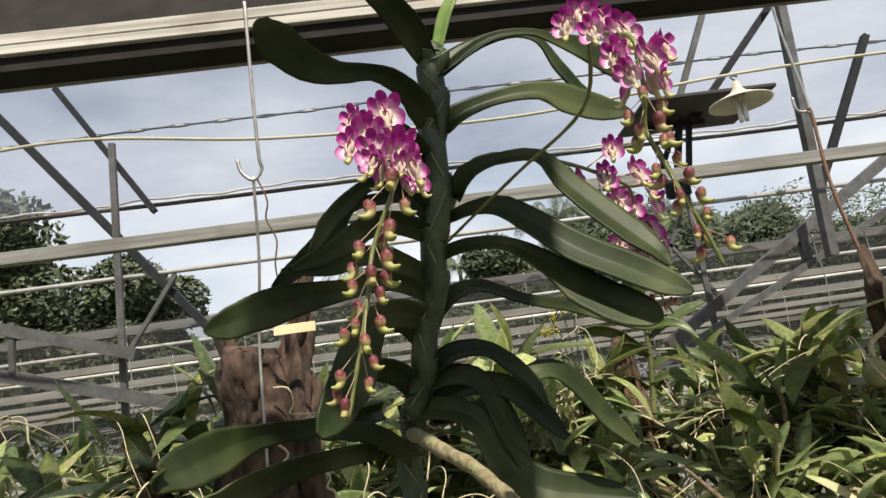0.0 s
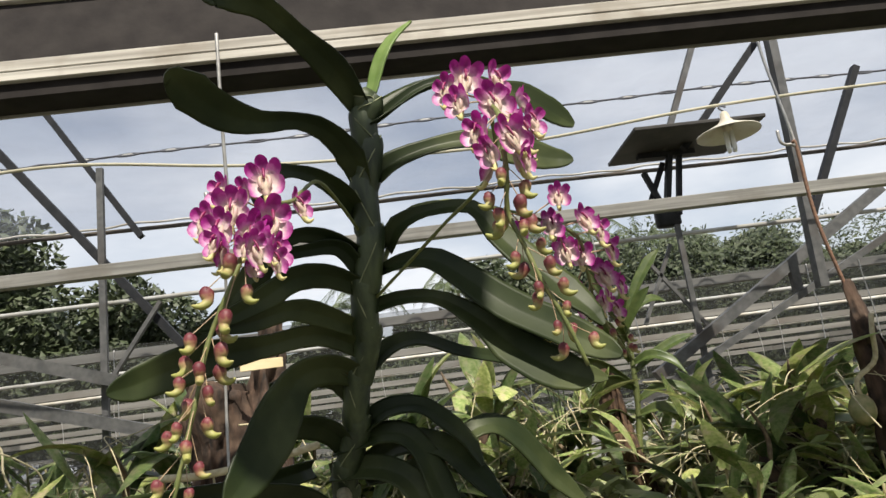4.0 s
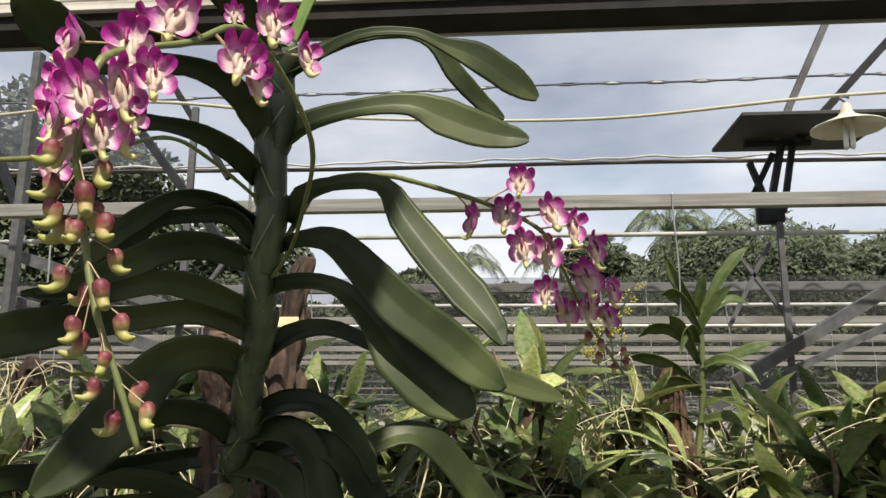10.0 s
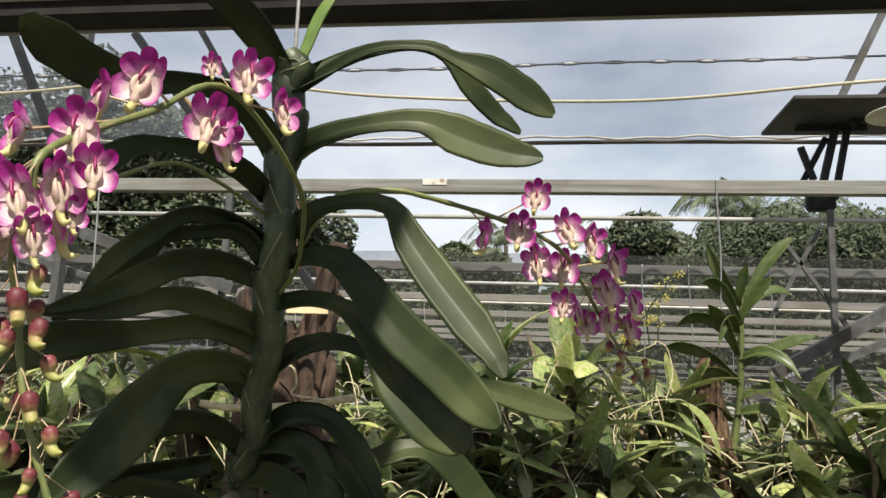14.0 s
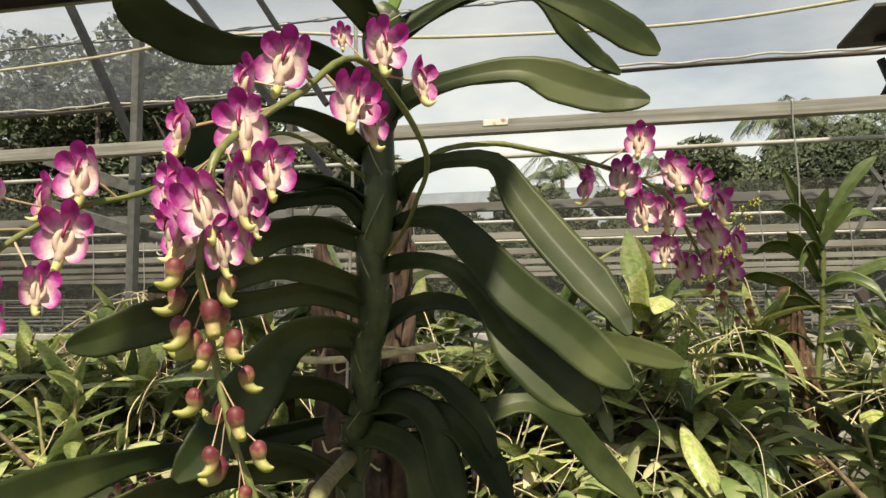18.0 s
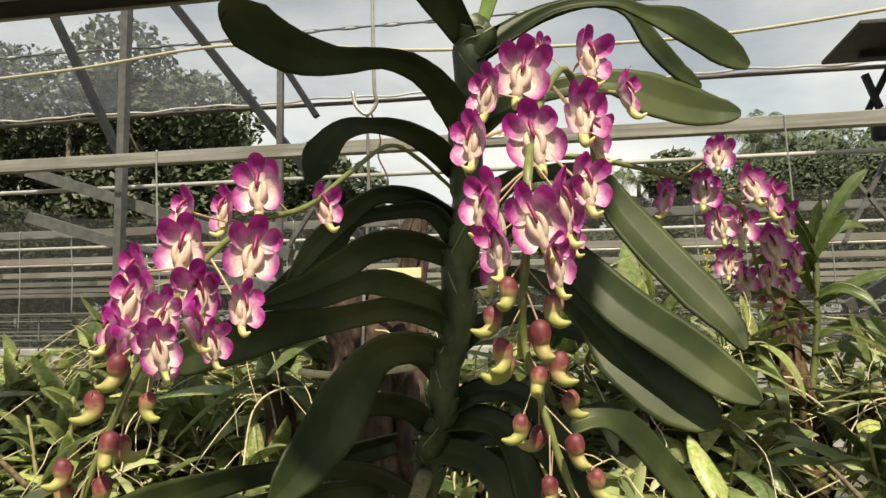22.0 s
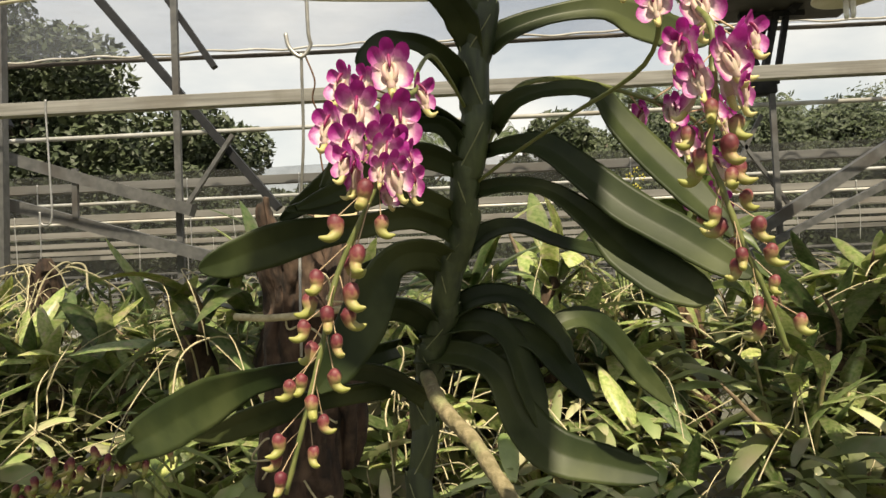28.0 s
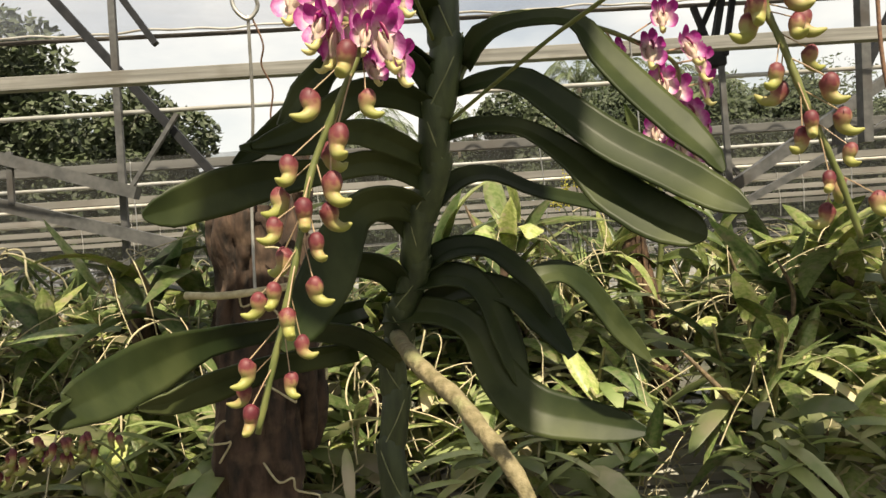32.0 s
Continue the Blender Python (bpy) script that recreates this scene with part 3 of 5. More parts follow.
# ---- wires and hooks ----
def hook_wire(name, pts, r, mat, label, group="hanging wires"):
    bm = bmesh.new()
    o = Vector(pts[0])
    tube(bm, [Vector(p) - o for p in smooth_points([p for p in pts], 6 * len(pts))], r, 6)
    ob = part(name, bm, mat)
    ob.location = o
    return tagged(ob, label, "wire", group)


hook_wire("hook_wire", [(-0.335, 0.962, 2.14), (-0.335, 0.961, 2.08), (-0.338, 0.972, 1.90), (-0.340, 0.99, 1.75), (-0.338, 1.0, 1.715), (-0.360, 1.0, 1.690), (-0.386, 1.0, 1.712), (-0.394, 1.0, 1.745)], 0.0048, M_WIRE, "thick galvanised hook wire hanging from the front rail")
hook_wire("log_wire", [(-0.360, 1.0, 1.698), (-0.362, 1.01, 1.66), (-0.375, 1.06, 1.5), (-0.405, 1.125, 1.30), (-0.410, 1.118, 1.0)], 0.004, M_WIRE, "wire that carries the driftwood log")
hook_wire("twisted_wire", [(-0.352, 1.002, 1.695), (-0.335, 1.02, 1.64), (-0.345, 1.04, 1.60), (-0.328, 1.06, 1.55), (-0.34, 1.08, 1.49), (-0.335, 1.1, 1.42)], 0.0022, M_RUST, "thin twisted rusty wire")
hook_wire("hook_wire", [(1.56, 1.88, 2.6), (1.56, 1.9, 2.4), (1.60, 1.9, 2.03), (1.585, 1.9, 2.0), (1.55, 1.9, 2.01), (1.545, 1.9, 2.06)], 0.006, M_WIRE, "thick galvanised hook wire hanging from the roof")
hook_wire("rusty_hanger", [(1.59, 1.895, 2.01), (1.605, 1.9, 1.98), (1.61, 1.9, 1.7), (1.66, 1.9, 1.40), (1.70, 1.9, 1.2)], 0.007, M_RUST, "rusty brown hanger rod carrying a piece of driftwood")
hook_wire("hook_wire", [(-1.86, 2.594, 2.045), (-1.86, 2.594, 1.98), (-1.84, 2.58, 1.7), (-1.835, 2.58, 1.52), (-1.855, 2.58, 1.48), (-1.885, 2.58, 1.49), (-1.89, 2.58, 1.54)], 0.0045, M_WIRE, "galvanised hook wire hanging from the second rail")
hook_wire("hook_wire", [(0.95, 2.594, 2.045), (0.95, 2.594, 1.95), (0.96, 2.59, 1.7), (0.955, 2.59, 1.45)], 0.0035, M_WIRE, "thin wire hanging from the second rail")
rng = random.Random(5)
for k in range(34):
    y = (5.16, 5.16, 7.6, 9.9, 12.3)[k % 5]
    x = -5.5 + 11.5 * rng.random() * (0.6 + y / 12)
    z1 = 1.05 + 0.35 * rng.random()
    hook_wire("hanging_wire", [(x, y - 0.008, 2.045), (x, y - 0.008, 1.9), (x + 0.02, y - 0.01, (2 + z1) / 2), (x + 0.03 * rng.random(), y - 0.01, z1)], 0.0045, M_WIRE, "thin wire hanging from a far rail")

# ---- far things: racks, low wall, cloth, net wall ----
for k, (y, z0, z1) in enumerate(((5.6, 0.86, 1.30), (8.2, 0.80, 1.36), (11.5, 0.80, 1.42))):
    rack = empty("wire_rack", (0, y, 0))
    tagged(rack, "long grey wire rack of horizontal bars for hanging pots", "rack", "wire racks")
    n = 7
    for i in range(n):
        bm = bmesh.new()
        z = z0 + (z1 - z0) * i / (n - 1)
        bar(bm, (-12, 0.05 * (i % 3), z), (12, 0.05 * (i % 3), z), 0.014 + 0.004 * (i % 2), 0.014)
        part("rack_bar", bm, M_RACK, rack, smooth=False)
    for i in range(19):
        bm = bmesh.new()
        x = -11 + 22 * i / 18
        bar(bm, (x, 0.03, 0 if i % 3 == 0 else z0), (x, 0.03, z1), 0.012 if i % 3 else 0.035, 0.012)
        part("upright", bm, M_RACK, rack, smooth=False)
bm = bmesh.new()
box(bm, (-14, 6.9, 0), (14, 7.05, 0.95), 0.01)
tagged(part("low_wall", bm, M_CONC, smooth=False), "low pale concrete wall behind the benches", "wall", kind="structure")
bm = bmesh.new()
vs = [[bm.verts.new((-2.62 + 0.34 * i / 16 * 1.2, 3.05 + 0.02 * math.sin(i * 1.1), 0.85 + (0.42 - 0.012 * (i % 3)) * j)) for i in range(17)] for j in range(2)]
for i in range(16):
    bm.faces.new((vs[0][i], vs[0][i + 1], vs[1][i + 1], vs[1][i]))
bmesh.ops.solidify(bm, geom=bm.faces[:], thickness=0.004)
tagged(part("hanging_cloth", bm, M_CLOTH), "pleated pale grey plastic cloth hanging from a rail", "cloth")
bm = bmesh.new()
vs = [[bm.verts.new((-26 + 52 * i / 40, 19 + 0.08 * math.sin(i * 2.1), 4.3 * j)) for i in range(41)] for j in range(2)]
for i in range(40):
    bm.faces.new((vs[0][i], vs[0][i + 1], vs[1][i + 1], vs[1][i]))
tagged(part("net_wall", bm, M_NETDARK), "dark see-through shade net hung as the far wall", "net", kind="structure")


# dark nets added behind and beside the camera to cut the ambient light
for name, a, b in (("dimming_net_back", (-9, -6), (9, -6)), ("dimming_net_side", (-9, -6), (-9, 19)), ("dimming_net_side", (9, -6), (9, 19))):
    bm = bmesh.new()
    bm.faces.new([bm.verts.new((*a, 0)), bm.verts.new((*b, 0)), bm.verts.new((*b, 3.2)), bm.verts.new((*a, 3.2))])
    tagged(part(name, bm, M_NETDARK), "dark net added round the nursery to cut ambient light", "net", kind="structure")

# ---- trees beyond the shade house ----
def tree(name, x, y, height, spread, seed, label):
    r = random.Random(seed)
    t = empty(name, (x, y, 0))
    tagged(t, label, "tree", "trees behind the nursery")
    bm = bmesh.new()
    th = height * 0.5
    tube(bm, [(0, 0, 0), (0.1, 0, th * 0.5), (0.0, 0.1, th), (0.1, 0, height * 0.8)], [0.35, 0.27, 0.18, 0.06], 8)
    for k in range(7):
        a = k * 2.4
        z = th * (0.6 + 0.12 * k)
        tube(bm, [(0, 0, z), (spread * 0.3 * math.cos(a), spread * 0.3 * math.sin(a), z + height * 0.1), (spread * 0.62 * math.cos(a), spread * 0.62 * math.sin(a), z + height * 0.19)], [0.13, 0.08, 0.03], 5)
    part("trunk", bm, M_BARK, t)
    lobes = []
    for k in range(27):
        a, e = r.random() * math.tau, r.random()
        q = spread * (0.25 + 0.5 * r.random())
        lobes.append((q * math.cos(a), q * math.sin(a), height * (0.22 + 0.62 * e), spread * (0.22 + 0.2 * r.random())))
    verts, faces = [], []
    for cx, cy, cz, rr in lobes:
        for _ in range(1500):
            d = Vector((r.gauss(0, 1), r.gauss(0, 1), r.gauss(0, 1))).normalized() * rr * (0.45 + 0.60 * math.sqrt(r.random()))
            p = Vector((cx, cy, cz)) + Vector((d.x, d.y, d.z * 0.8))
            s = 0.09 + 0.12 * r.random()
            u = Vector((r.gauss(0, 1), r.gauss(0, 1), r.gauss(0, 0.6))).normalized()
            w = u.orthogonal().normalized()
            i = len(verts)
            verts += [p - u * s, p + w * s * 0.5, p + u * s, p - w * s * 0.5 - Vector((0, 0, 0.05))]
            faces.append((i, i + 1, i + 2, i + 3))
    me = bpy.data.meshes.new("crown")
    me.from_pydata([tuple(v) for v in verts], [], faces)
    me.materials.append(M_TREE)
    c = new("crown", me)
    c.parent = t
    return t


def palm(x, y, height, seed):
    r = random.Random(seed)
    t = empty("palm_tree", (x, y, 0))
    tagged(t, "tall palm tree with feathery drooping fronds", "palm tree", "trees behind the nursery")
    bm = bmesh.new()
    tube(bm, [(0, 0, 0), (0.15, 0, height * 0.5), (0.05, 0, height)], [0.20, 0.12, 0.10], 8)
    part("trunk", bm, M_BARK, t)
    for k in range(22):
        a, e = k * 2.4 + r.random() * 0.4, 0.2 + 1.5 * r.random()
        dx, dy = math.cos(a), math.sin(a)
        ln = 1.5 + 0.8 * r.random()
        mid = smooth_points([(0, 0, height), (dx * ln * 0.4, dy * ln * 0.4, height + ln * 0.40 * e), (dx * ln * 0.75, dy * ln * 0.75, height + ln * 0.25 * e), (dx * ln, dy * ln, height - ln * (0.35 - 0.3 * e))], 16)
        bm = bmesh.new()
        tube(bm, mid, [0.014] * 15 + [0.004], 4)
        for i in range(3, 46, 1 + k % 2):
            u = i / 46 * 15
            a0, a1 = Vector(mid[int(u)]), Vector(mid[min(15, int(u) + 1)])
            p = a0 + (a1 - a0) * (u - int(u))
            tn = (a1 - Vector(mid[max(0, int(u) - 1)])).normalized()
            sd = tn.cross(Vector((0, 0, 1))).normalized()
            for s in (1, -1):
                lf = (0.50 * math.sin(math.pi * (0.12 + 0.8 * i / 46)) + 0.10) * (0.85 + 0.3 * r.random())
                q = p + sd * s * lf * 0.55 + tn * lf * 0.45 - Vector((0, 0, lf * (0.45 + 0.4 * r.random())))
                w = tn * 0.02
                bm.faces.new([bm.verts.new(p - w), bm.verts.new(p + w), bm.verts.new(q)])
        part("frond", bm, M_PALM, t, smooth=False)
    return t


TREE_LABEL = "broad dark green leafy tree beyond the net wall"
for k, (x, y, h, s) in enumerate(((-17.0, 28, 14.2, 5.4), (-12.4, 29, 9.4, 5.0), (-23.0, 30, 15.0, 6.0), (-7.0, 34, 5.6, 3.4), (-2.2, 33, 7.4, 2.8), (2.0, 34, 7.6, 3.2),
                                  (6.2, 32, 8.6, 3.6), (10.4, 31, 9.0, 3.8), (14.6, 33, 8.6, 4.2), (19.5, 34, 8.2, 4.4), (25.5, 32, 7.6, 4.5), (-30, 33, 8, 5))):
    tree("tree", x, y, h, s, 20 + k, TREE_LABEL)
for k, (x, y, h) in enumerate(((7.6, 33, 8.6), (9.6, 34, 8.4), (13.6, 33, 7.6), (-1.8, 35, 7.2), (2.9, 35, 7.4), (-21.0, 27, 10.6), (5.0, 35, 7.0), (11.6, 33, 8.0), (8.7, 35, 8.0))):
    palm(x, y, h, 60 + k)

# hedge of undergrowth under the trees
verts, faces = [], []
r = random.Random(9)
for _ in range(85000):
    x = r.uniform(-34, 34)
    top = 3.9 + 2.4 * max(0.0, min(1.0, abs(x + 3) / 6 - 0.8)) + (1.0 if x > 5 else 0.0) + 1.3 * noise.noise(Vector((x * 0.35, 0, 0))) + 0.6 * noise.noise(Vector((x * 1.3, 4, 0)))
    p = Vector((x, 26 + 3 * r.random(), top * r.random() ** 0.75))
    s = 0.05 + 0.10 * r.random()
    u = Vector((r.gauss(0, 1), r.gauss(0, 1), r.gauss(0, 1))).normalized()
    w = u.orthogonal().normalized()
    i = len(verts)
    verts += [tuple(p - u * s), tuple(p + w * s * 0.5), tuple(p + u * s), tuple(p - w * s * 0.5)]
    faces.append((i, i + 1, i + 2, i + 3))
me = bpy.data.meshes.new("undergrowth")
me.from_pydata(verts, [], faces)
me.materials.append(M_TREE)
tagged(new("undergrowth", me), "dark green undergrowth at the foot of the trees", "shrubs", kind="stuff")

# ---- the main orchid ----
orchid = empty("orchid_plant", (0, 0, 0))
tagged(orchid, "tall orchid with dark arching leaves and three magenta-white flower spikes", "orchid")
bm = bmesh.new()
st = smooth_points([(0.026, 0.004, 1.468), (0.021, 0.008, 1.452), (0.014, 0.022, 1.381), (0.002, 0.045, 1.276), (-0.018, 0.090, 1.187), (-0.045, 0.135, 1.095), (-0.056, 0.150, 1.050), (-0.064, 0.155, 0.950), (-0.064, 0.155, 0.830)], 50)
tube(bm, st, [0.0070 + 0.0045 * min(1, i / 10) + 0.0014 * math.sin(i * 1.25) for i in range(50)], 14)
part("stem", bm, M_STEM, orchid, "ridged green stem with pale leaf-sheath lines")
# leaf sheaths: overlapping collars that climb the stem alternately
for k in range(16):
    i = 3 + k * 3
    p, q = Vector(st[i]), Vector(st[max(i - 3, 0)])
    s = 1 if k % 2 else -1
    bm = bmesh.new()
    tube(bm, [p + Vector((-0.002 * s, 0, -0.012)), p, q + Vector((0.004 * s, -0.001, 0)), q + Vector((0.009 * s, -0.002, 0.008))], [0.0118, 0.0148, 0.0150, 0.0105], 12, caps=False)
    sheath = part("leaf_sheath", bm, M_STEM, orchid)
    bm = bmesh.new()
    tube(bm, smooth_points([p + Vector((-0.0140 * s, -0.0055, -0.010)), p + Vector((-0.0062 * s, -0.0146, 0.002)), (p + q) / 2 + Vector((0.0055 * s, -0.0160, 0)), q + Vector((0.0165 * s, -0.0085, 0.004))], 12), 0.0007, 5)
    part("sheath_edge", bm, M_SHEATH, sheath, "thin pale green sheath margin")


def leaf(pts, roll=35.0, fold=0.20, mat=M_LEAF, label="", blunt=True):
    bm = bmesh.new()
    a, b = pts[-2], pts[-1]
    if blunt:
        tip = [tuple(a[i] + f * (b[i] - a[i]) for i in range(3)) + (a[3] * g,) for f, g in ((0.40, 0.84), (0.70, 0.60), (0.90, 0.34))]
        pts = pts[:-1] + tip + [b]
    blade(bm, pts, roll, fold, n=34)
    return part("leaf", bm, mat, orchid, label)


leaf([(0.013, 0.022, 1.380, 0.0089), (0.003, -0.000, 1.409, 0.0152), (-0.020, -0.023, 1.429, 0.0109), (-0.046, -0.043, 1.433, 0.0080), (-0.077, -0.064, 1.426, 0.0103), (-0.105, -0.087, 1.428, 0.0164), (-0.127, -0.111, 1.441, 0.0182), (-0.136, -0.124, 1.448, 0.0113), (-0.141, -0.130, 1.451, 0.0023)])
leaf([(0.020, 0.006, 1.458, 0.0096), (-0.004, -0.028, 1.492, 0.0165), (-0.033, -0.057, 1.513, 0.0107), (-0.061, -0.086, 1.531, 0.0115), (-0.087, -0.105, 1.535, 0.0148), (-0.101, -0.114, 1.531, 0.0112), (-0.110, -0.119, 1.525, 0.0023)])
leaf([(0.023, 0.007, 1.456, 0.0031), (0.032, 0.008, 1.481, 0.0074), (0.044, 0.008, 1.515, 0.0085), (0.059, 0.010, 1.539, 0.0065), (0.082, 0.015, 1.561, 0.0011)], mat=M_SHOOT, label='young pale green leaf', blunt=False)
leaf([(0.021, 0.008, 1.453, 0.0026), (0.021, 0.003, 1.468, 0.0037), (0.023, 0.001, 1.478, 0.0010)], mat=M_SHOOT, label='pale green leaf bud', blunt=False)
leaf([(0.020, 0.010, 1.440, 0.0119), (0.044, 0.017, 1.461, 0.0154), (0.079, 0.027, 1.484, 0.0116), (0.119, 0.041, 1.498, 0.0085), (0.150, 0.056, 1.495, 0.0113), (0.172, 0.075, 1.471, 0.0127), (0.196, 0.093, 1.450, 0.0108), (0.220, 0.109, 1.437, 0.0020)])
leaf([(0.025, 0.011, 1.443, 0.0071), (0.083, 0.013, 1.481, 0.0068), (0.134, 0.021, 1.489, 0.0050), (0.165, 0.030, 1.480, 0.0083), (0.196, 0.040, 1.470, 0.0191), (0.226, 0.051, 1.453, 0.0179), (0.252, 0.061, 1.438, 0.0032)], roll=14, fold=0.2)
leaf([(0.024, 0.023, 1.386, 0.0119), (0.045, 0.021, 1.403, 0.0134), (0.087, 0.025, 1.417, 0.0100), (0.133, 0.031, 1.422, 0.0138), (0.164, 0.039, 1.412, 0.0226), (0.194, 0.047, 1.403, 0.0220), (0.220, 0.053, 1.398, 0.0150), (0.243, 0.057, 1.396, 0.0025)], roll=14, fold=0.22)
leaf([(0.028, 0.040, 1.315, 0.0093), (0.042, 0.024, 1.335, 0.0115), (0.072, 0.013, 1.343, 0.0072), (0.116, 0.001, 1.338, 0.0088), (0.137, -0.005, 1.306, 0.0158), (0.163, -0.013, 1.272, 0.0186), (0.191, -0.023, 1.239, 0.0179), (0.209, -0.031, 1.217, 0.0113), (0.218, -0.036, 1.200, 0.0020)], roll=22)
leaf([(0.019, 0.044, 1.293, 0.0064), (0.042, 0.031, 1.298, 0.0089), (0.072, 0.018, 1.293, 0.0133), (0.102, 0.003, 1.266, 0.0179), (0.136, -0.018, 1.231, 0.0203), (0.172, -0.040, 1.204, 0.0201), (0.199, -0.062, 1.181, 0.0163), (0.218, -0.078, 1.167, 0.0025)], roll=15)
leaf([(-0.002, 0.056, 1.255, 0.0084), (0.036, 0.043, 1.262, 0.0087), (0.075, 0.029, 1.254, 0.0083), (0.111, 0.009, 1.223, 0.0149), (0.136, -0.010, 1.192, 0.0237), (0.163, -0.029, 1.168, 0.0248), (0.184, -0.043, 1.156, 0.0175), (0.196, -0.051, 1.150, 0.0022)], roll=15)
leaf([(-0.012, 0.088, 1.192, 0.0098), (0.016, 0.100, 1.219, 0.0123), (0.051, 0.115, 1.226, 0.0091), (0.097, 0.136, 1.209, 0.0079), (0.161, 0.164, 1.194, 0.0082), (0.216, 0.188, 1.179, 0.0151), (0.250, 0.203, 1.169, 0.0138), (0.279, 0.216, 1.161, 0.0028)], roll=25)
leaf([(-0.024, 0.117, 1.136, 0.0100), (0.006, 0.112, 1.154, 0.0125), (0.041, 0.109, 1.154, 0.0103), (0.068, 0.106, 1.133, 0.0115), (0.088, 0.102, 1.111, 0.0088), (0.099, 0.096, 1.084, 0.0031)])
leaf([(-0.025, 0.138, 1.097, 0.0103), (0.019, 0.126, 1.116, 0.0144), (0.061, 0.117, 1.108, 0.0143), (0.089, 0.105, 1.079, 0.0151), (0.114, 0.090, 1.046, 0.0061)])
leaf([(-0.027, 0.140, 1.082, 0.0105), (0.023, 0.156, 1.087, 0.0092), (0.073, 0.171, 1.108, 0.0110), (0.118, 0.184, 1.124, 0.0139), (0.152, 0.196, 1.106, 0.0168), (0.190, 0.215, 1.058, 0.0155), (0.230, 0.232, 1.015, 0.0043)])
leaf([(-0.063, 0.134, 1.094, 0.0109), (-0.012, 0.120, 1.095, 0.0154), (0.023, 0.108, 1.076, 0.0154), (0.043, 0.093, 1.032, 0.0233), (0.074, 0.079, 1.000, 0.0268), (0.125, 0.061, 0.989, 0.0196), (0.167, 0.046, 0.981, 0.0038)], roll=22)
leaf([(-0.056, 0.125, 1.119, 0.0109), (0.007, 0.114, 1.129, 0.0134), (0.036, 0.109, 1.110, 0.0140), (0.053, 0.101, 1.064, 0.0167), (0.067, 0.093, 1.014, 0.0041)])
leaf([(0.001, 0.026, 1.356, 0.0089), (-0.012, -0.003, 1.369, 0.0107), (-0.032, -0.039, 1.375, 0.0076), (-0.051, -0.071, 1.371, 0.0056), (-0.064, -0.097, 1.360, 0.0078), (-0.070, -0.121, 1.338, 0.0112), (-0.069, -0.144, 1.315, 0.0036)])
leaf([(-0.002, 0.036, 1.313, 0.0091), (-0.031, 0.016, 1.329, 0.0094), (-0.061, -0.001, 1.330, 0.0068), (-0.086, -0.015, 1.310, 0.0090), (-0.106, -0.028, 1.288, 0.0088), (-0.124, -0.043, 1.256, 0.0022)])
leaf([(-0.001, 0.040, 1.295, 0.0093), (-0.021, 0.023, 1.319, 0.0100), (-0.053, 0.012, 1.317, 0.0067), (-0.085, 0.002, 1.309, 0.0072), (-0.107, -0.002, 1.283, 0.0132), (-0.133, -0.007, 1.258, 0.0119), (-0.167, -0.015, 1.233, 0.0023)], roll=22)
leaf([(-0.003, 0.044, 1.280, 0.0089), (-0.035, 0.020, 1.291, 0.0125), (-0.065, -0.002, 1.287, 0.0122), (-0.088, -0.020, 1.270, 0.0119), (-0.111, -0.039, 1.254, 0.0084), (-0.141, -0.066, 1.238, 0.0016)])
leaf([(-0.011, 0.063, 1.239, 0.0091), (-0.051, 0.026, 1.255, 0.0141), (-0.075, 0.004, 1.257, 0.0112), (-0.106, -0.025, 1.245, 0.0107), (-0.148, -0.071, 1.237, 0.0020)], roll=20)
leaf([(-0.006, 0.076, 1.216, 0.0093), (-0.051, 0.044, 1.236, 0.0128), (-0.101, 0.014, 1.227, 0.0115), (-0.144, -0.014, 1.219, 0.0178), (-0.176, -0.036, 1.209, 0.0205), (-0.202, -0.056, 1.198, 0.0158), (-0.221, -0.070, 1.192, 0.0020)], roll=20)
leaf([(-0.013, 0.089, 1.191, 0.0096), (-0.042, 0.063, 1.203, 0.0165), (-0.073, 0.038, 1.196, 0.0167), (-0.091, 0.014, 1.166, 0.0218), (-0.103, -0.008, 1.136, 0.0233), (-0.118, -0.033, 1.109, 0.0181), (-0.132, -0.055, 1.088, 0.0041)])
leaf([(-0.084, 0.133, 1.104, 0.0109), (-0.125, 0.080, 1.097, 0.0128), (-0.159, 0.028, 1.096, 0.0101), (-0.190, -0.031, 1.095, 0.0127), (-0.212, -0.094, 1.087, 0.0210), (-0.223, -0.153, 1.078, 0.0198), (-0.226, -0.189, 1.076, 0.0114), (-0.228, -0.205, 1.077, 0.0022)], roll=20)
leaf([(-0.092, 0.135, 1.065, 0.0109), (-0.164, 0.097, 1.059, 0.0131), (-0.219, 0.064, 1.047, 0.0160), (-0.247, 0.046, 1.039, 0.0116), (-0.271, 0.030, 1.038, 0.0025)])
leaf([(-0.034, 0.127, 1.112, 0.0103), (-0.055, 0.105, 1.141, 0.0160), (-0.086, 0.082, 1.149, 0.0130), (-0.116, 0.060, 1.141, 0.0127), (-0.136, 0.042, 1.119, 0.0037)])
leaf([(-0.023, 0.098, 1.170, 0.0098), (-0.045, 0.078, 1.194, 0.0121), (-0.076, 0.057, 1.195, 0.0088), (-0.105, 0.037, 1.190, 0.0024)])
leaf([(-0.049, 0.138, 1.048, 0.0105), (-0.088, 0.102, 1.079, 0.0125), (-0.122, 0.073, 1.089, 0.0103), (-0.148, 0.051, 1.087, 0.0031)])
# aerial root
bm = bmesh.new()
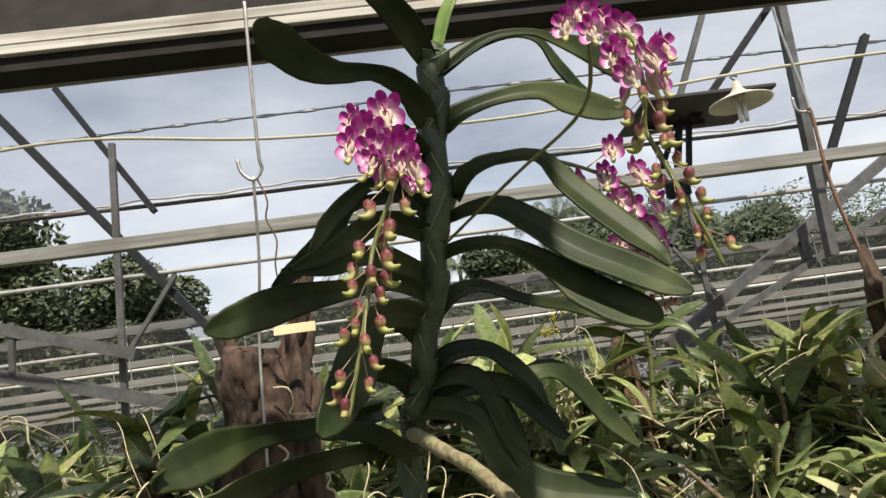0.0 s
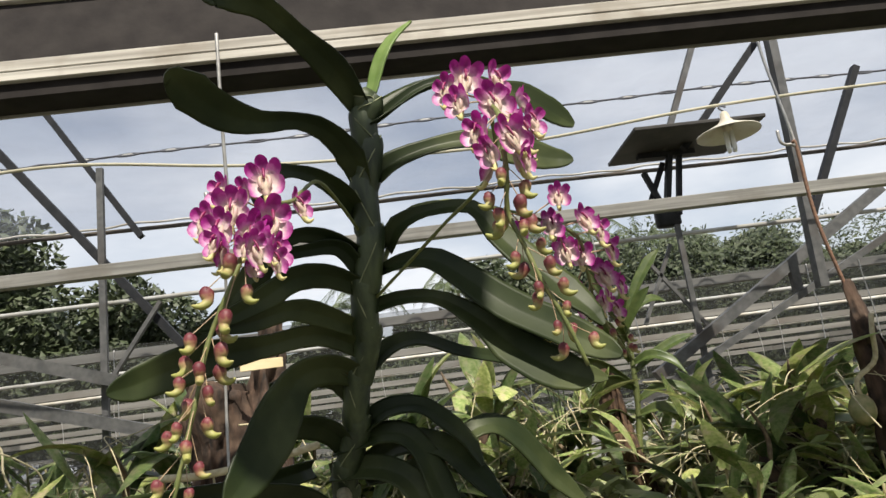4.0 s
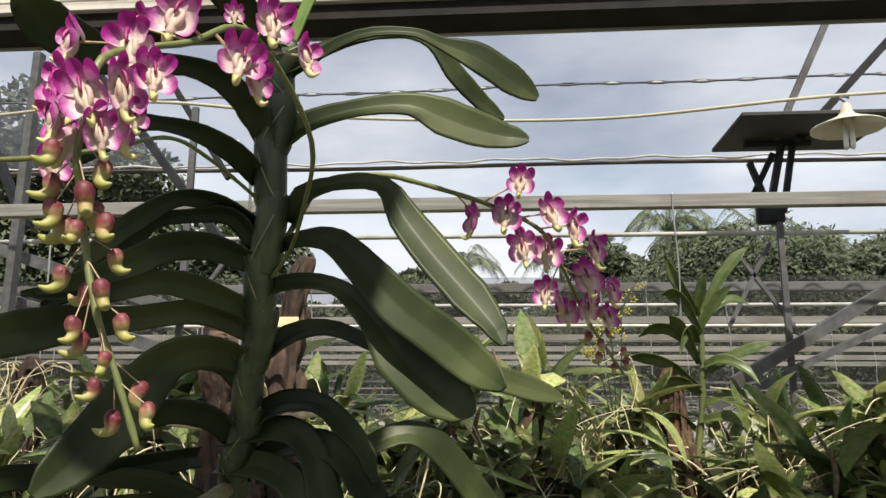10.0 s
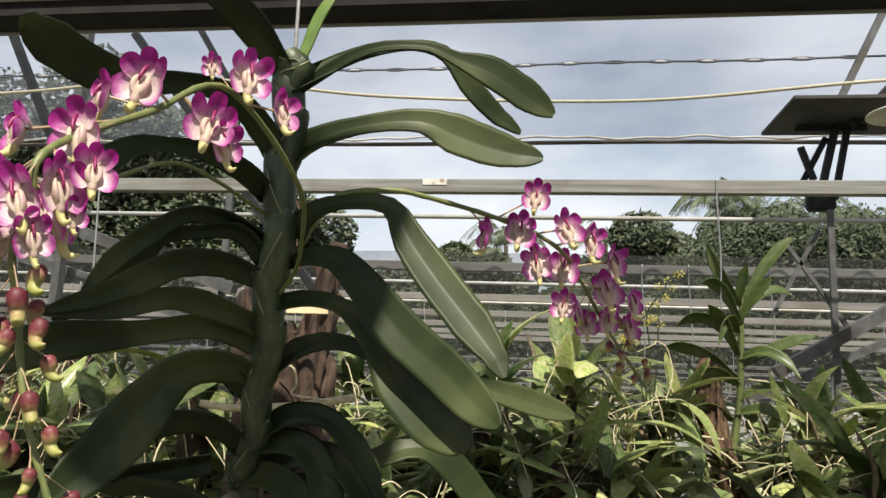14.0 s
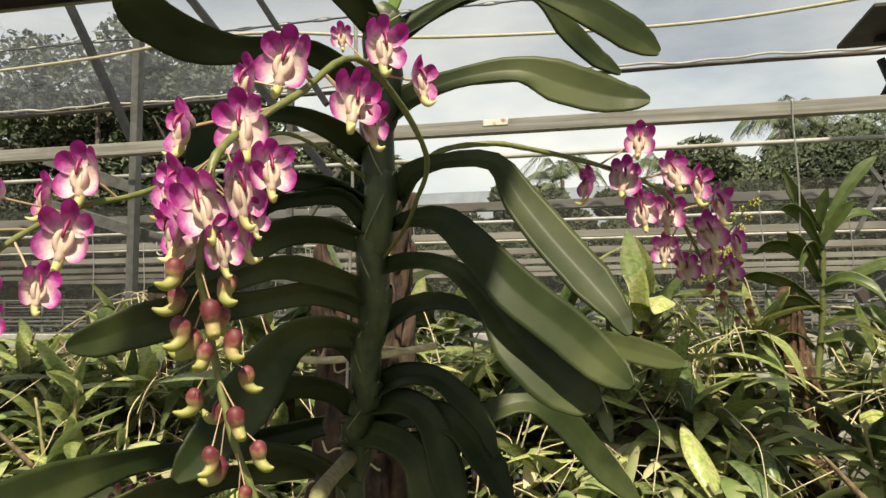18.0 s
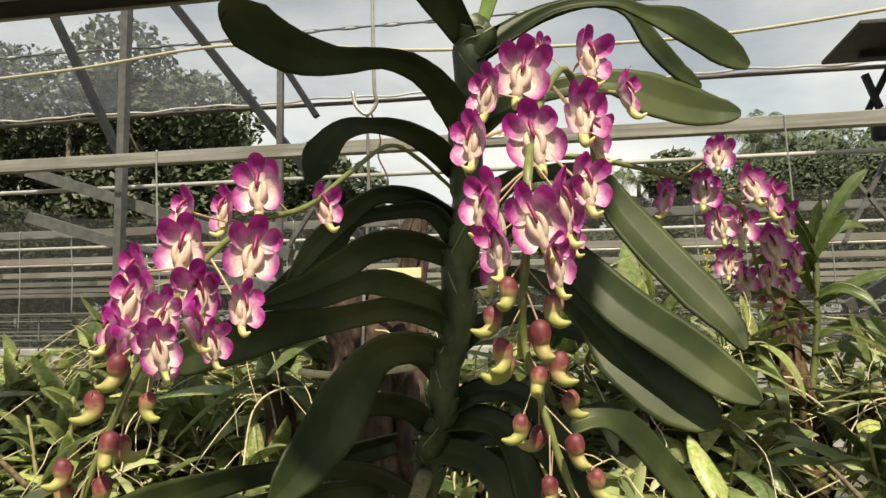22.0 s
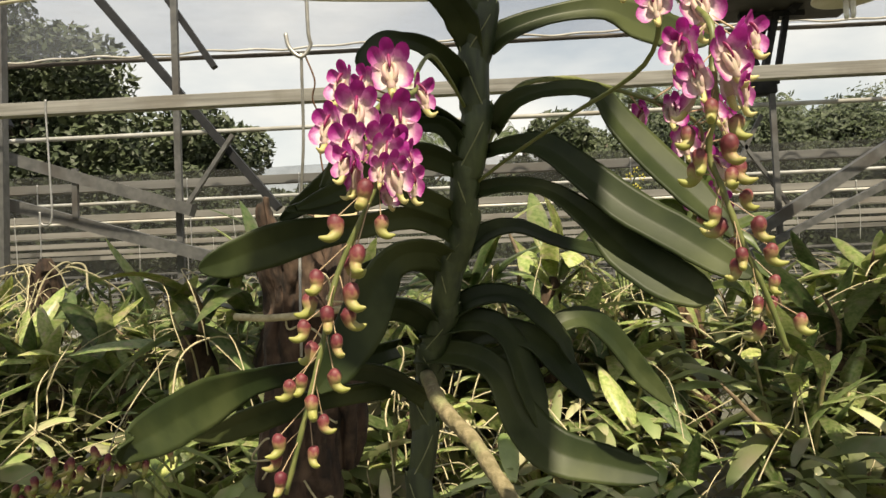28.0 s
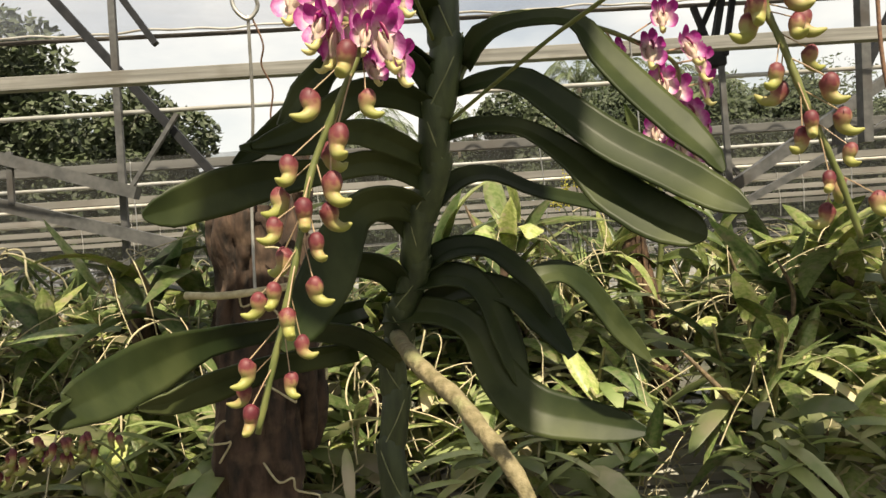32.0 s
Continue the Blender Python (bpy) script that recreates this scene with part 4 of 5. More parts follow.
rt = smooth_points([(-0.052, 0.135, 1.073), (-0.037, 0.014, 1.068), (-0.025, -0.026, 1.059), (-0.004, -0.076, 1.046), (0.009, -0.116, 1.033), (0.021, -0.145, 1.020), (0.032, -0.163, 1.000), (0.039, -0.174, 0.965), (0.041, -0.180, 0.915)], 30)
tube(bm, rt, [0.0078 - 0.0034 * i / 29 + 0.0005 * math.sin(i * 2) for i in range(30)], 10)
part("aerial_root", bm, M_ROOT, orchid, "thick tan aerial root")


# ---- flowers ----
def petal_grid(bm, ang, dist, length, width, cup, mat=0, tilt=0.15, back=0.0):
    """A rounded cupped petal whose middle lies dist from the heart at ang degrees."""
    ca, sa = math.cos(radians(ang)), math.sin(radians(ang))
    nu, nv = 10, 7
    g = []
    for i in range(nu):
        u = -math.cos(math.pi * (0.06 + 0.94 * i / (nu - 1)))
        wv = math.sqrt(max(0.0004, 1 - u * u)) * (0.86 + 0.22 * u)
        row = []
        for j in range(nv):
            v = -1 + 2 * j / (nv - 1)
            a = dist + u * length
            b = v * width * wv
            y = -cup * (0.35 * u * u + 0.6 * (v * wv) ** 2) - tilt * u * 0.4 + back + 0.06 * math.sin(5 * a + 6 * b + ang)
            row.append(bm.verts.new((ca * a - sa * b, y, sa * a + ca * b)))
        g.append(row)
    for i in range(nu - 1):
        for j in range(nv - 1):
            bm.faces.new((g[i][j], g[i + 1][j], g[i + 1][j + 1], g[i][j + 1])).material_index = mat


def flower_mesh(seed):
    """A flower of radius 1 that faces -y: five petals, a cupped lip with a curved spur, a magenta tongue."""
    r = random.Random(seed)
    bm = bmesh.new()
    w = lambda s: s * (0.93 + 0.14 * r.random())
    petal_grid(bm, 90 + r.uniform(-5, 5), 0.50, w(0.44), w(0.38), 0.5, tilt=0.2 + 0.9 * r.random(), back=0.06)
    for s in (1, -1):
        petal_grid(bm, 90 + s * (60 + r.uniform(-4, 4)), 0.55, w(0.44), w(0.38), 0.40 + 0.3 * r.random(), tilt=0.2 + 0.9 * r.random())
        petal_grid(bm, 90 + s * 124, 0.48, w(0.58), w(0.50), 0.35 + 0.2 * r.random(), tilt=0.7, back=-0.05)
    # lip: pale bellied throat with two side lobes, hooked spur, magenta tongue
    for s in (1, -1):
        tube(bm, smooth_points([(0.10 * s, -0.10, 0.14), (0.24 * s, -0.28, -0.08), (0.22 * s, -0.34, -0.34), (0.05 * s, -0.32, -0.56)], 8), [0.04, 0.08, 0.11, 0.12, 0.125, 0.115, 0.10, 0.08], 8, 1)
    tube(bm, smooth_points([(0, 0.0, 0.02), (0, -0.14, -0.28), (0, -0.24, -0.58), (0, -0.36, -0.84)], 8), [0.13, 0.21, 0.26, 0.27, 0.25, 0.21, 0.17, 0.14], 9, 1)
    tube(bm, smooth_points([(0, -0.24, -0.70), (0, -0.38, -0.98), (0.02, -0.60, -1.10), (0.03, -0.88, -1.02)], 8), [0.19, 0.18, 0.165, 0.145, 0.12, 0.095, 0.065, 0.03], 8, 2)
    tube(bm, smooth_points([(0, -0.14, 0.42), (0, -0.34, 0.24), (0, -0.46, 0.0), (0, -0.46, -0.16)], 8), [0.04, 0.07, 0.085, 0.08, 0.072, 0.068, 0.05, 0.025], 8, 3)
    me = bpy.data.meshes.new("flower")
    bm.to_mesh(me)
    bm.free()
    for m in (M_PETAL, M_LIP, M_SPUR, M_DEEP):
        me.materials.append(m)
    me.polygons.foreach_set("use_smooth", [True] * len(me.polygons))
    return me


def bud_mesh(seed):
    """A bud about 1 long: a plump hood and a hooked yellow-green spur."""
    bm = bmesh.new()
    k = 1 + 0.15 * seed
    tube(bm, smooth_points([(0, 0.10, 0.46), (0.0, 0.02, 0.36), (0, -0.04, 0.14), (0, -0.02, -0.14), (0, 0.0, -0.40), (0, -0.14 * k, -0.66), (0.02, -0.40 * k, -0.80), (0.03, -0.74 * k, -0.72)], 20),
         [0.06, 0.19, 0.28, 0.34, 0.37, 0.385, 0.39, 0.385, 0.365, 0.34, 0.31, 0.30, 0.285, 0.275, 0.265, 0.25, 0.225, 0.185, 0.13, 0.05], 11, 0)
    for s in (1, -1):
        petal_grid(bm, 90 + s * 40, 0.26, 0.26, 0.2, 0.25, 0)
    me = bpy.data.meshes.new("bud")
    bm.to_mesh(me)
    bm.free()
    me.materials.append(M_BUD)
    me.polygons.foreach_set("use_smooth", [True] * len(me.polygons))
    return me


FLOWERS = [flower_mesh(k) for k in range(6)]
BUDS = [bud_mesh(k) for k in range(2)]
bm = bmesh.new()
tube(bm, [(0, 0, 0), (0, 0.02, 0.35), (0, 0.0, 0.7), (0, 0, 1)], [0.055, 0.045, 0.045, 0.06], 6)
PEDICEL = bpy.data.meshes.new("pedicel")
bm.to_mesh(PEDICEL)
bm.free()
PEDICEL.materials.append(M_PEDICEL)


def facing(p, way, size, roll, tall=1.12):
    """A pose at p whose -y side looks along way."""
    return Matrix.LocRotScale(p, (-Vector(way)).to_track_quat("Y", "Z") @ Euler((0, radians(roll), 0)).to_quaternion(), (size * 0.86, size, size * tall))


def spike(axis, radius, flowers, buds, seed):
    """A flower spike: a stalk along axis; flowers as rows of x, y, z, size and the turn to the right of their
    face; buds: how many, where along the stalk they begin, their size and how far they stand off."""
    r = random.Random(seed)
    c = smooth_points(axis, 80)
    bm = bmesh.new()
    tube(bm, c, [radius * (1 - 0.40 * i / 79 + 0.08 * math.sin(i * 1.9)) for i in range(80)], 9)
    sp = part("flower_spike", bm, M_STALK, orchid, "green flower stalk hung with magenta and white flowers and buds")
    line = [Vector(p) for p in c]

    def pedicel(p, size):
        i = min(range(12, 80), key=lambda k: (line[k] - p).length)
        a = line[max(i - 3, 0)] if i > 30 else line[i]
        d = p - a
        share("pedicel", PEDICEL, sp, Matrix.LocRotScale(a, d.to_track_quat("Z", "Y"), (size * 1.15, size * 1.15, d.length)))

    for k, (x, y, z, size, turn) in enumerate(flowers):
        a, p = radians(turn + 10 + r.uniform(-8, 8)), Vector((x, y, z))
        way = Vector((math.sin(a), -math.cos(a), r.uniform(-0.15, 0.18))).normalized()
        size *= 0.93 + 0.25 * abs(math.sin(radians(turn)))
        share("flower", FLOWERS[k % len(FLOWERS)], sp, facing(p, way, size, r.uniform(-14, 14)))
        pedicel(p - way * size * 0.1, size)
    n, first, b, reach = buds
    for k in range(n):
        s = first + (0.99 - first) * (k + 0.6 * r.random()) / n
        i = min(78, int(s * 79))
        fade = 1 - 0.34 * k / n
        t = k * 2.4 + 0.4 * r.random()
        side = Vector((math.cos(t), 0.6 * math.sin(t) - 0.35, r.uniform(-0.1, 0.25))).normalized()
        p, size = line[i] + side * reach * (0.55 + 0.45 * fade), b * fade * r.uniform(0.86, 1.12)
        way = (side + Vector((0, -0.3, 0))).normalized()
        if k < n // 4:
            share("flower", FLOWERS[k % len(FLOWERS)], sp, facing(p, (way + Vector((0, 0, -0.25))).normalized(), size * 0.92, r.uniform(-20, 20), 1.25))
        else:
            share("bud", BUDS[k % 2], sp, facing(p, way, size, r.uniform(-14, 14), 0.84))
        pedicel(p + Vector((0, 0, size * 0.3)), size * 0.55)
    return sp


# spike over the front leaves, spike on the other side of the stem, small spike behind
spike([(0.0021, 0.0318, 1.3325), (-0.0141, -0.0492, 1.3465), (-0.0248, -0.1034, 1.3467), (-0.0317, -0.1734, 1.3146), (-0.0292, -0.2518, 1.2822), (-0.0408, -0.2827, 1.2715), (-0.0463, -0.3126, 1.2559), (-0.0454, -0.3409, 1.2381), (-0.0376, -0.3757, 1.2179), (-0.0545, -0.3780, 1.1800), (-0.0600, -0.3830, 1.1550), (-0.0680, -0.3850, 1.1250), (-0.0757, -0.3857, 1.0980)],
      0.0017,
      [(-0.0398, -0.2842, 1.2870, 0.0152, 0), (-0.0507, -0.2940, 1.2756, 0.0097, -50), (-0.0282, -0.2354, 1.2845, 0.0101, 60), (-0.0590, -0.3144, 1.2718, 0.0094, -40), (-0.0515, -0.3287, 1.2557, 0.0132, -10), (-0.0362, -0.2986, 1.2556, 0.0144, 20), (-0.0600, -0.3480, 1.2446, 0.0091, -40), (-0.0491, -0.3663, 1.2333, 0.0108, -20), (-0.0376, -0.3445, 1.2368, 0.0123, 5), (-0.0310, -0.3226, 1.2317, 0.0091, 50), (-0.0484, -0.3783, 1.2242, 0.0069, -60), (-0.0357, -0.3779, 1.2202, 0.0068, 0), (-0.0273, -0.3548, 1.2187, 0.0072, 50), (-0.0347, -0.3716, 1.2106, 0.0052, 30)],
      (29, 0.60, 0.0096, 0.0090), 3)
spike([(0.0041, 0.0514, 1.2634), (0.0376, 0.0017, 1.2815), (0.0760, -0.0973, 1.2945), (0.1111, -0.2132, 1.3032), (0.1013, -0.2882, 1.3291), (0.0906, -0.3337, 1.3021), (0.0898, -0.3892, 1.2697), (0.0894, -0.3932, 1.2511), (0.0882, -0.3971, 1.2349), (0.0872, -0.3905, 1.2192), (0.0910, -0.3920, 1.2050), (0.0970, -0.3930, 1.1850), (0.1050, -0.3920, 1.1650), (0.1120, -0.3900, 1.1450)],
      0.0017,
      [(0.0842, -0.3286, 1.3171, 0.0138, 0), (0.0734, -0.3374, 1.3076, 0.0089, -50), (0.1086, -0.2855, 1.3364, 0.0113, 40), (0.0891, -0.2816, 1.3437, 0.0065, 0), (0.1237, -0.2813, 1.3210, 0.0090, 70), (0.1057, -0.3121, 1.3038, 0.0121, 30), (0.0737, -0.3814, 1.2796, 0.0080, -50), (0.0905, -0.3749, 1.2807, 0.0120, 0), (0.1099, -0.3092, 1.2968, 0.0083, 60), (0.0786, -0.3936, 1.2587, 0.0081, -40), (0.1050, -0.3875, 1.2635, 0.0081, 30), (0.1006, -0.3894, 1.2487, 0.0050, 40)],
      (28, 0.51, 0.0092, 0.0086), 11)
spike([(0.0124, 0.0451, 1.2827), (0.0293, 0.0495, 1.3199), (0.0531, 0.0555, 1.3586), (0.0980, 0.0734, 1.3699), (0.1338, 0.0906, 1.3673), (0.2026, 0.1260, 1.3533), (0.2576, 0.1574, 1.3320), (0.2873, 0.2525, 1.3071), (0.3230, 0.3657, 1.2657), (0.3581, 0.4044, 1.2186), (0.3798, 0.4273, 1.1909)],
      0.003,
      [(0.2368, 0.1327, 1.3785, 0.0177, -10), (0.2203, 0.1292, 1.3436, 0.0209, 0), (0.1910, 0.1262, 1.3392, 0.0149, -70), (0.2657, 0.1476, 1.3492, 0.0198, 10), (0.2908, 0.1843, 1.3441, 0.0178, 40), (0.2389, 0.1517, 1.3156, 0.0185, -20), (0.2649, 0.1907, 1.3150, 0.0213, 0), (0.3151, 0.2846, 1.3032, 0.0235, 10), (0.3200, 0.2529, 1.3323, 0.0183, 40), (0.3498, 0.3356, 1.2956, 0.0164, 40), (0.2961, 0.3310, 1.2657, 0.0172, -20), (0.2688, 0.2733, 1.2842, 0.0171, -30), (0.3501, 0.3754, 1.2662, 0.0169, 30)],
      (13, 0.74, 0.0165, 0.020), 5)

# ---- driftwood log with its tag ----
def log_mesh(pts, rads, rough, seed, sides=44):
    bm = bmesh.new()
    c = smooth_points(pts, 80)
    rr = np.interp(np.linspace(0, 1, 80), np.linspace(0, 1, len(rads)), rads)
    tube(bm, c, list(rr), sides)
    for v in bm.verts:
        p = v.co * 1.0
        k = noise.noise(Vector((p.x * 14 + seed, p.y * 14, p.z * 5))) + 0.5 * noise.noise(Vector((p.x * 40 + seed, p.y * 40, p.z * 12)))
        k -= 1.1 * max(0.0, 1 - 5 * abs(noise.noise(Vector((p.x * 17 + seed, p.y * 17 + 5, p.z * 3.2))))) + 0.9 * max(0.0, noise.noise(Vector((p.x * 20 + seed, p.y * 20, p.z * 13 + 3))) - 0.2)
        v.co += Vector((p.x - c[0][0], p.y - c[0][1], 0)).normalized() * k * rough
    return bm


post = part("mount_post", log_mesh([(-0.05, 0.17, 0.0), (-0.05, 0.17, 0.5), (-0.06, 0.16, 0.75), (-0.064, 0.155, 0.84)], [0.06, 0.055, 0.05, 0.03], 0.008, 31), M_WOOD)
tagged(post, "rough wooden post that the orchid is mounted on", "post")

log = empty("driftwood_log", (-0.46, 1.22, 1.0))
tagged(log, "weathered brown driftwood log hung on a wire, cracked and hollowed", "log")
part("log_body", log_mesh([(0.0, 0.02, -0.42), (0.01, 0.02, -0.2), (0.02, 0.02, 0.1), (0.01, 0.02, 0.27), (0.015, 0.02, 0.315)], [0.100, 0.094, 0.088, 0.092, 0.066], 0.026, 1), M_WOOD, log)
part("branch", log_mesh([(0.11, 0.06, -0.3), (0.12, 0.05, 0.0), (0.13, 0.05, 0.24), (0.155, 0.04, 0.36), (0.16, 0.04, 0.44), (0.185, 0.04, 0.52)], [0.065, 0.068, 0.060, 0.048, 0.040, 0.012], 0.030, 7), M_WOOD, log, "dark gnarled root of the driftwood")
part("branch", log_mesh([(-0.04, 0.02, 0.30), (-0.06, 0.01, 0.36), (-0.05, 0.0, 0.40)], [0.03, 0.022, 0.006], 0.008, 3), M_WOOD, log)
bm = bmesh.new()
tube(bm, smooth_points([(-0.12, -0.06, 0.10), (-0.03, -0.09, 0.095), (0.06, -0.095, 0.10), (0.15, -0.07, 0.11), (0.26, -0.05, 0.13)], 18), 0.009, 8)
part("root", bm, M_BROOT, log, "pale root bound across the log")
for k in range(6):
    bm = bmesh.new()
    r = random.Random(k)
    a = [(r.uniform(-0.06, 0.1), -0.075, 0.2 - 0.1 * k)]
    for i in range(5):
        a.append((a[-1][0] + r.uniform(-0.04, 0.06), -0.075 - 0.01 * r.random(), a[-1][2] - r.uniform(-0.01, 0.05)))
    tube(bm, smooth_points(a, 20), 0.0028, 5)
    part("root", bm, M_BROOT, log)
tag = bmesh.new()
box(tag, (-0.365, 1.108, 1.322), (-0.262, 1.112, 1.346), 0.001)
tagged(part("plant_tag", tag, M_TAG, smooth=False), "blank pale wooden plant tag wired to the log", "tag")
hook_wire("tag_wire", [(-0.362, 1.112, 1.334), (-0.39, 1.115, 1.345), (-0.412, 1.125, 1.36)], 0.0015, M_RUST, "thin wire holding the tag")

# driftwood with a bulb on the rusty hanger
drift = empty("driftwood_mount", (1.68, 1.9, 1.0))
tagged(drift, "slim dark driftwood mount with an orchid bulb and roots", "driftwood")
part("driftwood", log_mesh([(0.05, 0, -0.5), (0.03, 0, -0.1), (0.0, 0, 0.2), (-0.03, 0, 0.46)], [0.06, 0.07, 0.055, 0.006], 0.02, 11), M_WOOD, drift)
bm = bmesh.new()
bmesh.ops.create_uvsphere(bm, u_segments=14, v_segments=10, radius=1, matrix=Matrix.LocRotScale((-0.10, -0.03, 0.0), None, (0.045, 0.045, 0.055)))
part("bulb", bm, M_CANE, drift, "round brown orchid bulb")
bm = bmesh.new()
tube(bm, smooth_points([(-0.09, -0.03, 0.03), (-0.10, -0.04, 0.10), (-0.03, -0.06, 0.16), (-0.02, -0.07, 0.25), (0.0, -0.06, 0.32)], 16), 0.009, 7)
part("root", bm, M_BROOT, drift)

# ---- bench orchids ----
def leaf_shape(seed, curve, wide):
    """A lance-shaped leaf of length 1 along +z that bows towards +x."""
    bm = bmesh.new()
    n = 9
    pts = []
    for i in range(n):
        s = i / (n - 1)
        w = wide * (math.sin(math.pi * min(1, s * 0.9 + 0.1)) ** 0.7) * (1 - 0.25 * s)
        pts.append((curve * s * s, 0.03 * math.sin(s * 5 + seed), s - 0.35 * curve * s * s, w, w))
    rows = [[bm.verts.new((x + abs(k) * w * 0.35, y + k * w, z)) for k in (-1, -0.5, 0, 0.5, 1)] for x, y, z, w, _ in pts]
    for a, b in zip(rows, rows[1:]):
        for k in range(4):
            bm.faces.new((a[k], a[k + 1], b[k + 1], b[k]))
    bmesh.ops.solidify(bm, geom=bm.faces[:], thickness=0.008)
    me = bpy.data.meshes.new("leaf")
    bm.to_mesh(me)
    bm.free()
    me.materials.append(M_BLEAF)
    me.polygons.foreach_set("use_smooth", [True] * len(me.polygons))
    return me


BLEAVES = [leaf_shape(0, 0.25, 0.14), leaf_shape(1, 0.5, 0.12), leaf_shape(2, 0.75, 0.145), leaf_shape(3, 0.1, 0.15), leaf_shape(4, 0.95, 0.11), leaf_shape(5, 0.35, 0.17), leaf_shape(6, 0.6, 0.15)]


def clump(seed, n_cane, tall, label, name="bench_orchid", roots=2):
    """A potted orchid: leaning canes set with leaves, pale roots that spill over."""
    r = random.Random(seed)
    t = empty(name)
    tagged(t, label, "orchid", "orchids on the benches")
    for c in range(n_cane):
        a = r.random() * math.tau
        lean = 0.10 + 0.4 * r.random()
        h = tall * (0.55 + 0.6 * r.random())
        base = Vector((0.10 * r.gauss(0, 1), 0.08 * r.gauss(0, 1), -0.10))
        tip = base + Vector((math.cos(a) * lean * h, math.sin(a) * lean * h, h))
        mid = (base + tip) / 2 + Vector((0, 0, 0.05 * h))
        line = smooth_points([tuple(base), tuple(mid), tuple(tip)], 9)
        bm = bmesh.new()
        tube(bm, line, [0.009 - 0.0005 * i for i in range(9)], 6)
        part("cane", bm, M_CANE, t)
        for k in range(6):
            s = 0.35 + 0.65 * (k + r.random() * 0.5) / 6
            i = min(7, int(s * 8))
            p = Vector(line[i])
            b = a + (k % 2) * math.pi + r.uniform(-0.9, 0.9)
            ln = r.uniform(0.15, 0.31)
            e = Euler((0, r.uniform(0.3, 1.6), b))
            share("leaf", BLEAVES[r.randrange(7)], t, Matrix.LocRotScale(p, e, (ln, ln, ln)))
    for c in range(roots):
        a = [(0.1 * r.gauss(0, 1), -0.05 + 0.08 * r.gauss(0, 1), r.uniform(0, 0.15))]
        d = Vector((r.gauss(0, 0.6), -0.5 + r.gauss(0, 0.5), 0.4))
        for i in range(5):
            a.append(tuple(Vector(a[-1]) + d * 0.06))
            d += Vector((r.gauss(0, 0.35), r.gauss(0, 0.35), -0.42))
        bm = bmesh.new()
        tube(bm, smooth_points(a, 18), 0.0022, 5)
        part("root", bm, M_BROOT, t)
    return t


def fan(seed, n, label, roots=3):
    """A stemless orchid: long strap leaves that rise in a fan and arch over."""
    r = random.Random(seed)
    t = empty("strap_leaf_orchid")
    tagged(t, label, "orchid", "orchids on the benches")
    for k in range(n):
        a = k * 2.4 + r.uniform(-0.5, 0.5)
        ln = r.uniform(0.20, 0.38)
        p = Vector((0.05 * r.gauss(0, 1), 0.05 * r.gauss(0, 1), 0.06 * r.random() + 0.012 * k - 0.08))
        share("leaf", BLEAVES[r.randrange(7)], t, Matrix.LocRotScale(p, Euler((0, r.uniform(0.15, 1.45), a)), (ln, ln * r.uniform(0.85, 1.1), ln)))
    for c in range(roots):
        a = [(0.08 * r.gauss(0, 1), -0.05 + 0.06 * r.gauss(0, 1), r.uniform(-0.05, 0.12))]
        d = Vector((r.gauss(0, 0.6), -0.4 + r.gauss(0, 0.5), 0.35))
        for i in range(6):
            a.append(tuple(Vector(a[-1]) + d * 0.06))
            d += Vector((r.gauss(0, 0.3), r.gauss(0, 0.3), -0.42))
        bm = bmesh.new()
        tube(bm, smooth_points(a, 20), r.choice((0.0016, 0.0022, 0.003)), 5)
        part("root", bm, M_BROOT, t)
    part("bark_core", log_mesh([(0, 0, -0.30), (0.01, 0, -0.18), (0, 0, -0.06), (0, 0, 0.0)], [0.04, 0.05, 0.045, 0.02], 0.015, seed, 10), M_WOOD, t, "dark fibrous bark core")
    return t


def tangle(t, seed, n, reach, up=0.35, canes=0, wide=0.7):
    """Fine pale roots that loop and spill, one mesh."""
    r = random.Random(seed)
    bm = bmesh.new()
    for c in range(n):
        a = [(0.09 * r.gauss(0, 1), -0.03 + 0.08 * r.gauss(0, 1), r.uniform(-0.12, 0.16))]
        d = Vector((r.gauss(0, wide), -0.3 + r.gauss(0, 0.6), up + r.gauss(0, 0.3)))
        for i in range(6):
            a.append(tuple(Vector(a[-1]) + d * reach))
            d += Vector((r.gauss(0, 0.4), r.gauss(0, 0.4), -0.40))
        tube(bm, smooth_points(a, 16), r.choice((0.0014, 0.0018, 0.0024)), 4, caps=False)
    part("root_tangle", bm, M_BROOT, t, "tangle of fine pale roots")["kind"] = "stuff"
    for c in range(canes):
        bm = bmesh.new()
        p = Vector((0.10 * r.gauss(0, 1), 0.08 * r.gauss(0, 1), -0.05))
        q = p + Vector((r.gauss(0, 0.10), r.gauss(0, 0.08), r.uniform(0.08, 0.22)))
        tube(bm, smooth_points([tuple(p), tuple((p + q) / 2 + Vector((r.gauss(0, 0.02), 0, 0))), tuple(q)], 8), [0.006, 0.009, 0.010, 0.009, 0.008, 0.007, 0.006, 0.003], 6)
        part("old_cane", bm, M_DRYCANE, t, "leafless brown old cane")


KINDS = [clump(100 + k, 4, 0.30, "yellow-green orchid with leafy canes and pale roots") for k in range(4)]
KINDS += [fan(200 + k, 14, "bright green orchid with long arching strap leaves") for k in range(5)]
for k, t in enumerate(KINDS):
    tangle(t, 300 + k, 8, 0.058, 0.35, 1)
r = random.Random(77)
spots = []
